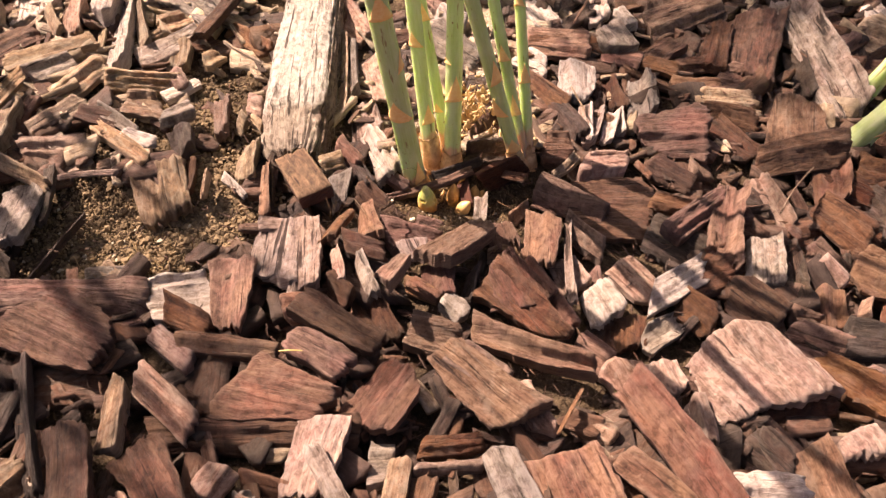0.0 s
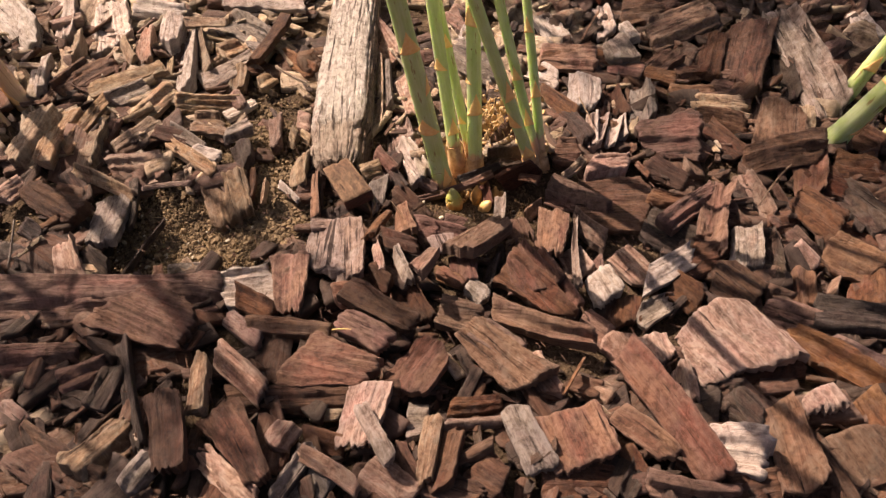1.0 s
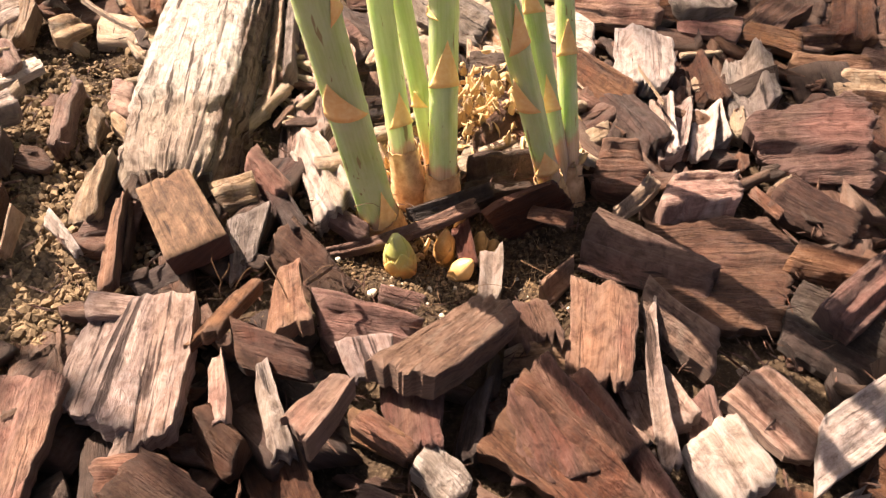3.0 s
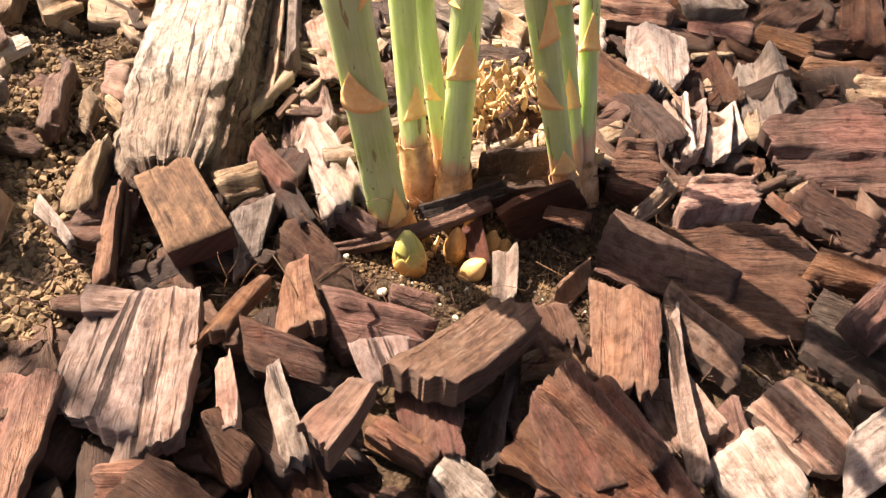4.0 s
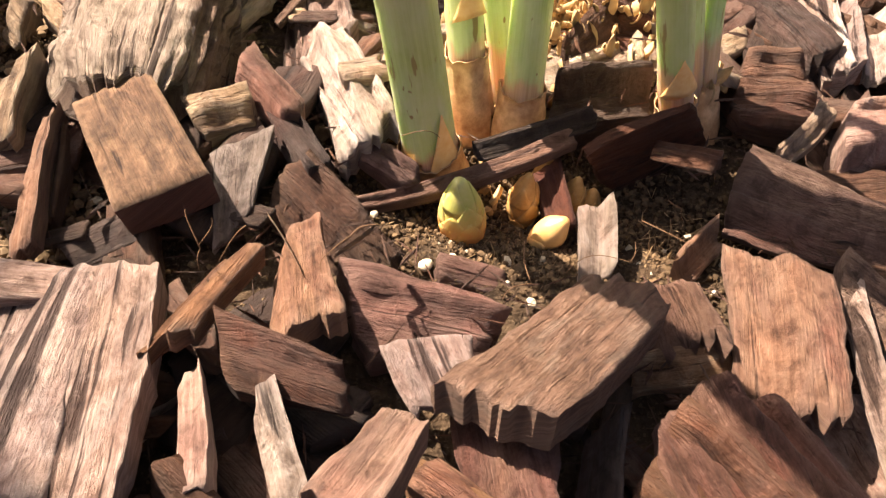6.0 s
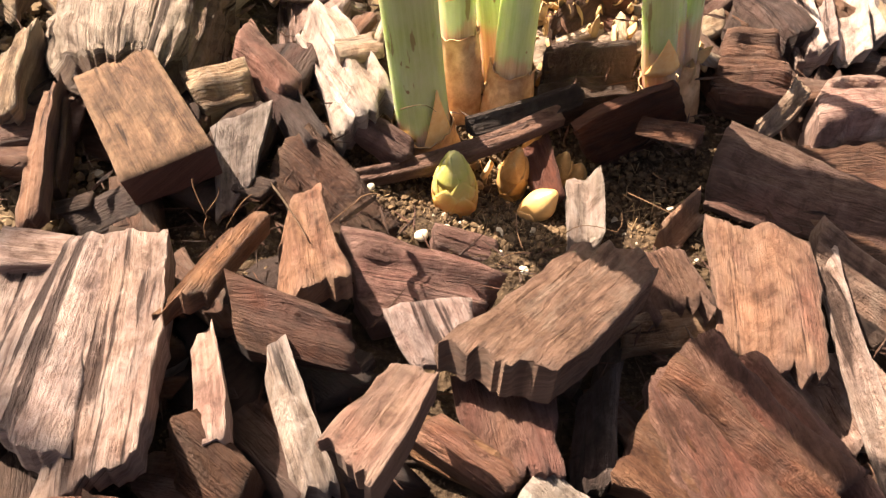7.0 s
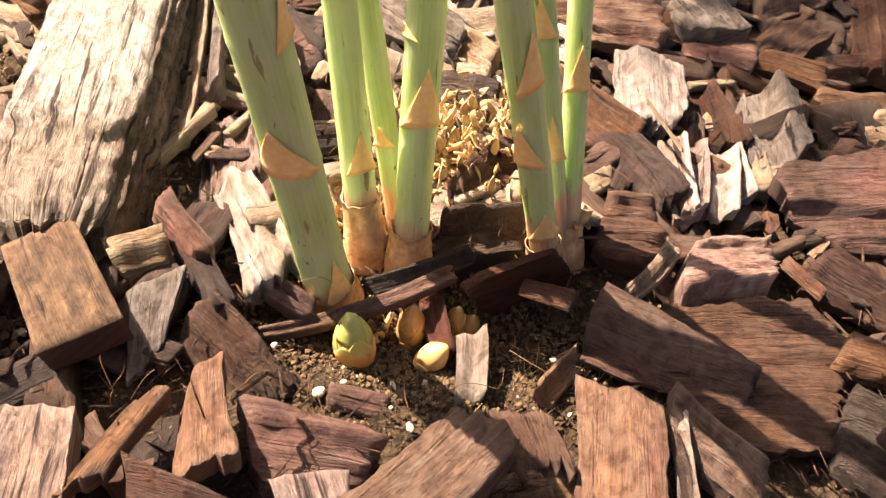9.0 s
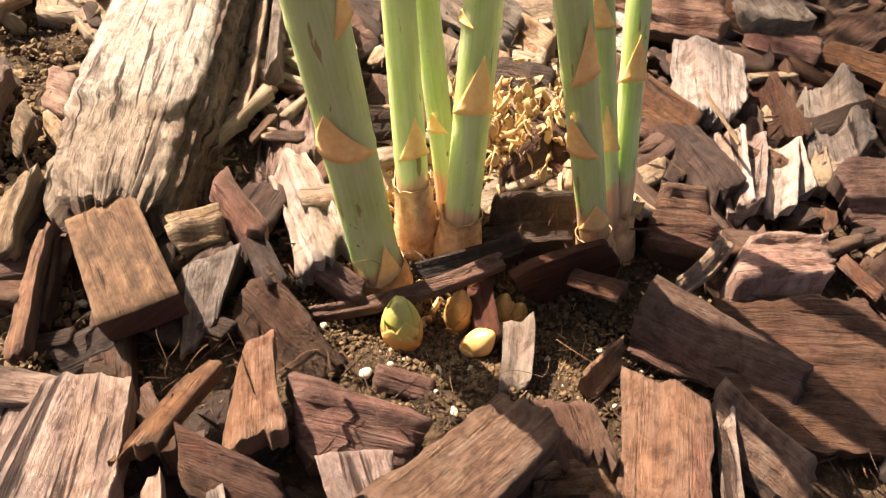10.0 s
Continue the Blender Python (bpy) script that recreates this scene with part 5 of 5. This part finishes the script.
def foot_sheath(stalk_at, top, seed, stem):
    """A wrinkled papery sleeve left round the foot of a stalk, torn along its upper rim."""
    n, rows, verts = 40, 14, []
    for k in range(2):
        for i in range(rows + 1):
            for j in range(n):
                a = 2 * math.pi * j / n
                rim = top + 0.0022 * noise.noise((math.cos(a) * 1.6, math.sin(a) * 1.6, seed)) + 0.0012 * noise.noise((math.cos(a) * 6, math.sin(a) * 6, seed + 3))
                s = -0.012 + (rim + 0.012) * i / rows
                p, d, side, up, r = stalk_at(s)
                swell = 0.0005 + 0.0009 * math.sin(math.pi * min(1.0, i / rows)) + 0.0006 * (i / rows) ** 8
                fold = 0.0007 * noise.noise((math.cos(a) * 7, math.sin(a) * 7, s * 60 + seed)) + 0.0004 * noise.noise((math.cos(a) * 2, math.sin(a) * 2, s * 420 + seed))
                q = r + swell + fold - (0.0003 if k else 0.0)
                verts.append(p + side * math.cos(a) * q + up * math.sin(a) * q)
    m = (rows + 1) * n
    faces = [(i * n + j, i * n + (j + 1) % n, (i + 1) * n + (j + 1) % n, (i + 1) * n + j) for i in range(rows) for j in range(n)]
    faces += [tuple(m + x for x in reversed(f)) for f in faces]
    for base in (0, rows * n):
        faces += [(base + j, m + base + j, m + base + (j + 1) % n, base + (j + 1) % n) for j in range(n)]
    part("foot_sheath", mesh_from("foot_sheath", verts, faces), SHEATH, stem, "dry wrinkled tan sheath round the foot")


def stalk(clump, foot, to, radius, height, scales, seed, bend=0.0, fern=1.0, bare=0.55, tan=0.0, thick=46, sheath=0.0):
    """foot and to: two points on its axis; scales: (height, azimuth, length, half spread)."""
    foot, to = Vector(foot), Vector(to)
    way = (to - foot).normalized()
    over = Vector((way.y, -way.x, 0.0)) if abs(way.x) + abs(way.y) > 1e-6 else Vector((1, 0, 0))
    rnd = random.Random(seed)
    swing = Vector((rnd.uniform(-1, 1), rnd.uniform(-1, 1), 0)) * 0.10

    def axis(s):
        far = max(0.0, s - 0.16)
        return foot + way * s + Vector((bend, 0, 0)) * s * s + swing * far * far

    def width(s):
        base = radius * (1 - 0.80 * max(0.0, s - 0.12) / height) * (1 - 0.10 * min(s, 0.12) / 0.12)
        flare = 1 + 0.16 * math.exp(-((s - 0.004) / 0.010) ** 2)
        knot = sum(0.05 * math.exp(-((s - h) / 0.0016) ** 2) for h, *_ in scales)
        return base * (flare + knot)

    def stalk_at(s):
        p, d = axis(s), (axis(s + 0.002) - axis(s - 0.002)).normalized()
        side = d.cross(Vector((0, 1, 0.02))).normalized()
        return p, d, side, side.cross(d), width(s)

    steps = [-0.018 + 0.0016 * i for i in range(135)] + [0.198 + 0.02 * i for i in range(int((height - 0.198) / 0.02))]
    v, f, t = tube([axis(s) for s in steps], [width(s) for s in steps], 24, 0.10, seed)
    t = [(a, b - 0.018 - tan) for a, b in t]
    stem = part("stalk", mesh_from("stalk", v, f, t), STALK, clump, "green asparagus stalk, tan at its foot")
    for h, az, tall, spread in scales:
        scale_leaf(stalk_at, h, az, tall, spread, 0.0006, stem)
    if sheath:
        foot_sheath(stalk_at, sheath, seed, stem)
    # side shoots and needle foliage, above the view
    twigs, needles = [], []
    s = bare
    while s < height * 0.98:
        p, d, side, up, r = stalk_at(s)
        a = rnd.uniform(0, 2 * math.pi)
        reach = fern * rnd.uniform(0.10, 0.24) * (1.15 - s / height)
        out = (side * math.cos(a) + up * math.sin(a) + d * 0.7).normalized()
        pts = [p + out * reach * q + Vector((0, 0, -0.35 * reach)) * q * q for q in (0, 0.33, 0.66, 1)]
        twigs.append(tube(pts, [0.0016, 0.0013, 0.0010, 0.0005], 6))
        for _ in range(int(thick * reach / 0.15)):
            q = rnd.uniform(0.15, 1)
            c = p + out * reach * q + Vector((0, 0, -0.35 * reach)) * q * q
            w = Vector((rnd.uniform(-1, 1), rnd.uniform(-1, 1), rnd.uniform(-0.3, 1))).normalized() * rnd.uniform(0.012, 0.034)
            o = w.cross(Vector((0.3, 0.2, 1))).normalized() * 0.00045
            o2 = w.cross(o).normalized() * 0.00045
            needles.append(([c + o, c - o, c + o2, c + w], [(0, 1, 3), (1, 2, 3), (2, 0, 3)], [(0, 0)] * 4))
        s += rnd.uniform(0.022, 0.045)
    if twigs:
        v, f, t = [], [], []
        for a, b, c in twigs:
            k = len(v)
            v.extend(a), t.extend(c)
            f.extend(tuple(k + i for i in g) for g in b)
        part("side_shoots", mesh_from("side_shoots", v, f, t), FERN, stem, "thin green side shoots")
        v, f = [], []
        for a, b, c in needles:
            k = len(v)
            v.extend(a)
            f.extend(tuple(k + i for i in g) for g in b)
        part("needle_foliage", mesh_from("needle_foliage", v, f), FERN, stem, "feathery green needle foliage")
    return stem


def clump_at(x, y, z, label):
    e = new("asparagus_plant")
    e.location = (0, 0, 0)
    return tagged(e, label, "asparagus", group="asparagus plants")


plant = clump_at(0.04, 0.46, 0, "asparagus plant of several green stalks growing from mulch")
stalk(plant, (0.0036, 0.4365, 0.0), (-0.0053, 0.4185, 0.108), 0.0071, 0.95, [(0.002, 300, 0.016, 95), (0.004, 225, 0.030, 55), (0.072, 279, 0.019, 84), (0.112, 190, 0.016, 40), (0.150, 250, 0.020, 70)], 1, tan=-0.005, sheath=0.014)
stalk(plant, (0.0125, 0.453, 0.0), (0.0045, 0.460, 0.0893), 0.0050, 0.80, [(0.041, 238, 0.016, 60), (0.097, 290, 0.011, 70)], 2, tan=0.012, sheath=0.030)
stalk(plant, (0.0224, 0.466, 0.0), (0.0096, 0.4725, 0.0818), 0.0040, 0.70, [(0.041, 280, 0.008, 50), (0.106, 250, 0.013, 60)], 3)
stalk(plant, (0.0258, 0.450, 0.0), (0.0257, 0.4635, 0.0897), 0.0055, 0.90, [(0.058, 250, 0.020, 78), (0.085, 330, 0.004, 50), (0.128, 300, 0.016, 70)], 4, tan=0.002, sheath=0.021)
stalk(plant, (0.0718, 0.456, 0.0), (0.0489, 0.4403, 0.0973), 0.0046, 0.92, [(0.027, 250, 0.015, 75), (0.062, 300, 0.018, 75), (0.090, 225, 0.020, 70)], 5, tan=0.012, sheath=0.022)
stalk(plant, (0.0756, 0.460, 0.0), (0.0551, 0.4655, 0.0923), 0.0039, 0.75, [(0.047, 255, 0.018, 60), (0.088, 270, 0.013, 60)], 6, tan=0.012)
stalk(plant, (0.0779, 0.459, 0.0), (0.0657, 0.4805, 0.0941), 0.0037, 0.85, [(0.065, 255, 0.015, 75), (0.115, 280, 0.013, 60)], 7, tan=0.012, sheath=0.020)

side_plant = clump_at(0.31, 0.52, 0, "asparagus plant with pale green stalks leaning over")
stalk(side_plant, (0.300, 0.506, 0.0), (0.322, 0.497, 0.063), 0.0085, 0.75, [(0.022, 200, 0.016, 70), (0.07, 300, 0.02, 70)], 11, tan=-0.03)
stalk(side_plant, (0.325, 0.567, 0.0), (0.345, 0.560, 0.080), 0.0062, 0.75, [(0.030, 280, 0.018, 60), (0.08, 220, 0.02, 60)], 12, tan=-0.03)
stalk(side_plant, (0.345, 0.515, 0.0), (0.365, 0.510, 0.070), 0.0050, 0.6, [(0.030, 280, 0.018, 60)], 13, tan=-0.02)

far_plant = clump_at(-0.36, 0.47, 0, "asparagus plant with thick tan-scaled stalk in mulch")
stalk(far_plant, (-0.350, 0.486, 0.01), (-0.369, 0.490, 0.085), 0.0072, 0.95, [(0.020, 300, 0.02, 70), (0.062, 260, 0.024, 70)], 21, bare=0.38, tan=0.06, thick=90)
stalk(far_plant, (-0.360, 0.462, 0.01), (-0.383, 0.470, 0.085), 0.0058, 0.90, [(0.030, 300, 0.02, 70), (0.055, 240, 0.02, 70)], 22, bare=0.70, tan=0.06, thick=45)
# Third stalk, out of view; added for more shade on the near mulch.
stalk(far_plant, (-0.405, 0.500, 0.01), (-0.422, 0.504, 0.085), 0.0058, 0.84, [(0.030, 300, 0.02, 70), (0.075, 240, 0.02, 70)], 26, bare=0.70, tan=0.06, thick=45)

# Out of view to the left; added to dapple the near mulch with shade.
shade_plant = clump_at(-0.48, 0.45, 0, "unseen asparagus plant added beside the bed to cast leafy shade")
for k, (x, y, tall) in enumerate(((-0.470, 0.440, 0.72), (-0.530, 0.430, 0.70))):
    stalk(shade_plant, (x, y, 0.02), (x - 0.012, y + 0.002, 0.12), 0.0062, tall, [(0.030, 300, 0.02, 70), (0.080, 260, 0.02, 70)], 23 + k, bare=0.24, thick=72)
stalk(shade_plant, (-0.490, 0.602, 0.02), (-0.492, 0.604, 0.12), 0.0058, 0.84, [(0.030, 300, 0.02, 70), (0.080, 260, 0.02, 70)], 29, fern=0.6, bare=0.44, thick=80)
# Stands past the far edge of view, added to shade the far right.
back_shade_plant = clump_at(0.0, 0.84, 0, "unseen asparagus plant added behind the bed to cast shade")
for k, (x, y, tall, low) in enumerate(((-0.02, 0.88, 0.90, 0.34), (0.03, 0.84, 0.92, 0.28), (0.08, 0.88, 0.86, 0.26), (0.14, 0.86, 0.80, 0.22), (0.19, 0.90, 0.70, 0.22))):
    stalk(back_shade_plant, (x, y, 0.01), (x - 0.010, y + 0.004, 0.12), 0.0062, tall, [(0.030, 300, 0.02, 70), (0.080, 260, 0.02, 70)], 33 + k, bare=low, thick=120)
# Unseen; bare low down, with high foliage set to shade the mulch.
tall_shade_plant = clump_at(-0.29, 0.83, 0, "unseen very tall asparagus plant added so its top shades the bed")
for k, (x, y, low, wide) in enumerate(((-0.13, 0.92, 0.66, 1.0), (-0.18, 0.96, 0.66, 1.0), (-0.08, 0.97, 0.66, 1.0), (-0.31, 0.88, 0.78, 1.0), (-0.33, 0.93, 0.72, 1.0), (-0.37, 0.92, 0.70, 1.0))):
    stalk(tall_shade_plant, (x, y, 0.02), (x - 0.006, y + 0.004, 0.12), 0.0070, 1.20, [(0.030, 300, 0.02, 70), (0.080, 260, 0.02, 70)], 43 + k, fern=wide, bare=low, thick=150)


# ---- buds
def bud(foot, height, radius, lean, material, label, seed, rows=5):
    """A young spear just breaking the soil: a blunt tip wrapped in overlapping scales."""
    rnd = random.Random(seed)
    e = new("asparagus_bud")
    e.location = foot
    prof = lambda t: radius * (0.80 + 0.35 * math.sin(math.pi * min(1, t * 1.15)) - 0.15) * (max(0.0, 1 - t ** 4.0) ** 0.5)
    way = Vector((*lean, 1)).normalized()
    pts = [way * height * t for t in [i / 22 - 0.15 for i in range(26)]]
    rad = [max(0.0003, prof(min(1, max(0.0, i / 22 - 0.15)))) for i in range(26)]
    v, f, t = tube(pts, rad, 20, 0.08, seed)
    part("core", mesh_from("core", v, f, t), material, e)
    for k in range(rows):
        for q in range(3):
            h0 = height * (0.05 + 0.72 * k / rows) + rnd.uniform(-0.03, 0.03) * height
            az = 2 * math.pi * (q / 3 + k * 0.17) + rnd.uniform(-0.2, 0.2)
            tall = height * rnd.uniform(0.26, 0.36)
            verts, faces = [], []
            for side in range(2):
                for i in range(7):
                    u = i / 6
                    r = prof(min(0.985, (h0 + tall * u) / height)) + 0.0002 + 0.0001 * u * u + (0.0002 if side == 0 else -0.0004)
                    for j in range(7):
                        s = j / 6 * 2 - 1
                        a = az + s * 1.0 * (1 - u) ** 0.7
                        c = way * (h0 + tall * u)
                        verts.append(c + Vector((math.cos(a) * r, math.sin(a) * r, 0)))
            for i in range(6):
                for j in range(6):
                    a = i * 7 + j
                    faces.append((a, a + 1, a + 8, a + 7))
            faces += [tuple(49 + x for x in reversed(g)) for g in faces]
            rim = list(range(7)) + [i * 7 + 6 for i in range(1, 7)] + [42 + j for j in range(5, -1, -1)] + [i * 7 for i in range(5, 0, -1)]
            for a, b in zip(rim, rim[1:] + rim[:1]):
                faces.append((a, 49 + a, 49 + b, b))
            part("bud_scale", mesh_from("bud_scale", verts, faces), material, e)
    return tagged(e, label, "bud", group="asparagus buds")


bud((0.0138, 0.4170, -0.005), 0.0246, 0.0060, (-0.08, 0.05), BUD_GREEN, "plump yellow-green asparagus bud breaking the soil", 1)
bud((0.0338, 0.4190, -0.003), 0.0115, 0.0043, (0.70, 0.05), BUD_CREAM, "small cream asparagus bud just above the soil", 2, 1)
bud((0.0285, 0.4285, -0.008), 0.020, 0.0042, (0.05, 0.05), BUD_TAN, "orange-tan pointed bud among dry scales", 3, 3)
bud((0.034, 0.4400, -0.008), 0.017, 0.0035, (0.05, 0.0), BUD_TAN, "slim tan bud beside the red-brown chip", 4, 3)
bud((0.0415, 0.4335, -0.008), 0.016, 0.0035, (0.10, 0.0), BUD_TAN, "slim tan bud in shade beside the chip", 5, 3)
bud((0.0455, 0.4345, -0.008), 0.011, 0.0034, (0.25, 0.0), BUD_TAN, "short tan bud in shade beside the chip", 6, 2)


# ---- dry scales round the crown
def dry_scales(spots, seed):
    rnd = random.Random(seed)
    pieces = []
    for x, y, z, count, rx, ry, rz in spots:
        for _ in range(count):
            L, w = rnd.uniform(0.0035, 0.0085), rnd.uniform(0.0008, 0.0019)
            m = pose(x + rnd.gauss(0, rx), y + rnd.gauss(0, ry), z + abs(rnd.gauss(0, rz)), rnd.uniform(-70, 70), rnd.uniform(-80, -10), rnd.uniform(0, 360))
            verts, faces = [], []
            for k in range(2):
                for i in range(5):
                    t = i / 4
                    half = w * math.sin(math.pi * (0.15 + 0.85 * t)) ** 0.8 + 0.0001
                    for s in (-1, -0.35, 0.35, 1):
                        verts.append(m @ Vector((L * t, half * s, 0.9 * w * (s * s) + 0.25 * L * t * t - k * 0.00035)))
            for i in range(4):
                for j in range(3):
                    a = i * 4 + j
                    faces.append((a, a + 1, a + 5, a + 4))
            faces += [tuple(20 + q for q in reversed(g)) for g in faces]
            rim = [0, 1, 2, 3, 7, 11, 15, 19, 18, 17, 16, 12, 8, 4]
            for a, b in zip(rim, rim[1:] + rim[:1]):
                faces.append((a, 20 + a, 20 + b, b))
            pieces.append((verts, faces, [(0, 0)] * len(verts)))
    joined("dry_scales", pieces, SCALE_DRY, "dry golden papery scales heaped at the crown", "dry scales")


dry_scales([(0.047, 0.502, 0.006, 620, 0.013, 0.012, 0.007), (0.006, 0.470, 0.002, 90, 0.008, 0.007, 0.006), (0.016, 0.449, -0.004, 22, 0.007, 0.003, 0.002), (0.020, 0.432, -0.006, 20, 0.010, 0.003, 0.003), (0.076, 0.462, 0.012, 15, 0.004, 0.003, 0.005)], 3)


# ---- small weed at the far side of the bed
def weed(x, y, z):
    rnd = random.Random(8)
    e = new("weed")
    e.location = (x, y, z)
    for k in range(7):
        a, reach = rnd.uniform(0, 6.28), rnd.uniform(0.012, 0.030)
        tip = Vector((math.cos(a) * reach, math.sin(a) * reach * 0.7, rnd.uniform(0.012, 0.030)))
        pts = [tip * q + Vector((0, 0, 0.010)) * q * (1 - q) for q in (0, 0.3, 0.6, 1)]
        v, f, t = tube(pts, [0.0007, 0.0006, 0.0005, 0.0004], 6)
        part("stem", mesh_from("stem", v, f, t), WEED_STEM, e, "thin reddish stem")
        out = Vector((math.cos(a), math.sin(a), 0.2)).normalized()
        side = out.cross(Vector((0, 0, 1))).normalized()
        L, w = rnd.uniform(0.012, 0.020), rnd.uniform(0.003, 0.0055)
        verts = []
        for face in (0.0, -0.0004):
            for i in range(7):
                q = i / 6
                half = w * math.sin(math.pi * (0.06 + 0.90 * q)) ** 0.8
                for s in (-1, 0, 1):
                    verts.append(tip + out * L * q + side * half * s + Vector((0, 0, face + 0.25 * half * s * s - 0.3 * L * q * q)))
        faces = [(i * 3 + j, i * 3 + j + 1, i * 3 + j + 4, i * 3 + j + 3) for i in range(6) for j in range(2)]
        faces += [tuple(21 + q for q in reversed(g)) for g in faces]
        rim = [0, 1, 2, 5, 8, 11, 14, 17, 20, 19, 18, 15, 12, 9, 6, 3]
        faces += [(p, 21 + p, 21 + q, q) for p, q in zip(rim, rim[1:] + rim[:1])]
        part("leaf", mesh_from("leaf", verts, faces), WEED_LEAF, e, "small fresh green leaf")
    tagged(e, "small green weed with reddish stems in the mulch", "weed")


weed(0.122, 0.672, 0.012)


# ---- dry root fibres lying over the chips
def dry_root(points, radius, seed):
    """A hair-thin root through the given places, sagging and curling between them."""
    rnd = random.Random(seed)
    pts = []
    for a, b in zip(points, points[1:]):
        a, b = Vector(a), Vector(b)
        bow = Vector((rnd.uniform(-1, 1), rnd.uniform(-1, 1), rnd.uniform(0.2, 1))) * (b - a).length * 0.18
        pts += [a.lerp(b, i / 8) + bow * math.sin(math.pi * i / 8) for i in range(8)]
    pts.append(Vector(points[-1]))
    v, f, t = tube(pts, [radius * (1 - 0.6 * i / len(pts)) for i in range(len(pts))], 6, 0.3, seed)
    tagged(part("dry_root", mesh_from("dry_root", v, f, t), ROOT), "hair-thin dry brown root lying over the chips", "root", group="dry roots")


dry_root([(-0.0441, 0.3863, 0.0360), (-0.0406, 0.3810, 0.0298), (-0.0409, 0.3782, 0.0258)], 0.00018, 1)
dry_root([(-0.0381, 0.3849, 0.0357), (-0.0409, 0.3810, 0.0308)], 0.00013, 2)
dry_root([(-0.0032, 0.3868, 0.0361), (-0.0075, 0.3815, 0.0383), (-0.0130, 0.3779, 0.0346), (-0.0111, 0.3729, 0.0305)], 0.00018, 3)
dry_root([(0.0637, 0.4193, 0.0171), (0.0675, 0.4189, 0.0150), (0.0689, 0.4181, 0.0109)], 0.00018, 4)
dry_root([(-0.0312, 0.3856, 0.0334), (-0.0366, 0.3799, 0.0276)], 0.00013, 5)
dry_root([(-0.0019, 0.4162, 0.0341), (0.0067, 0.4192, 0.0317)], 0.00012, 6)
dry_root([(0.0293, 0.4071, 0.0107), (0.0314, 0.3930, 0.0126), (0.0249, 0.3858, 0.0149)], 0.00015, 7)
dry_root([(0.0396, 0.3989, 0.0102), (0.0551, 0.4046, 0.0095), (0.0568, 0.4114, 0.0094)], 0.00013, 8)
dry_root([(0.0583, 0.4168, 0.0114), (0.0685, 0.4096, 0.0129), (0.0634, 0.4037, 0.0111)], 0.00013, 9)
dry_root([(-0.0991, 0.3835, 0.0305), (-0.0912, 0.3782, 0.0281), (-0.0930, 0.3734, 0.0262)], 0.00018, 10)


# ---- dry straws
def straw(a, b, radius, seed):
    a, b = Vector(a), Vector(b)
    pts = [a.lerp(b, i / 8) + Vector((0, 0, 0.0006 * math.sin(math.pi * i / 8))) for i in range(9)]
    v, f, t = tube(pts, [radius * (1 - 0.25 * i / 8) for i in range(9)], 8, 0.2, seed)
    tagged(part("straw", mesh_from("straw", v, f, t), YELLOW_STRAW), "short yellow dry straw lying on the chips", "straw", group="straws")


straw((-0.0464, 0.2732, 0.0385), (-0.0345, 0.2746, 0.0385), 0.0004, 1)


# ---- pebbles on the soil
def pebble(x, y, z, size, seed):
    bm = bmesh.new()
    bmesh.ops.create_icosphere(bm, subdivisions=3, radius=size)
    for v in bm.verts:
        k = 1 + 0.28 * noise.noise(v.co / size * 0.9 + Vector((seed, 0, 0))) + 0.08 * noise.noise(v.co / size * 3)
        v.co = Vector((v.co.x * 1.25 * k, v.co.y * k, v.co.z * 0.75 * k))
    me = bpy.data.meshes.new("pebble")
    bm.to_mesh(me)
    bm.free()
    for face in me.polygons:
        face.use_smooth = True
    ob = part("pebble", me, PEBBLE)
    ob.matrix_world = pose(x, y, z + size * 0.4, 0, 0, seed * 47)
    tagged(ob, "small smooth off-white pebble lying on the soil", "pebble", group="pebbles")


pebble(0.0058, 0.3988, 0.0077, 0.0016, 1)
pebble(-0.0085, 0.4097, 0.0124, 0.0009, 2)
pebble(0.0117, 0.4043, 0.0055, 0.0008, 4)
pebble(0.0319, 0.3899, 0.0086, 0.0010, 6)
pebble(0.0090, 0.3974, 0.0076, 0.0009, 7)
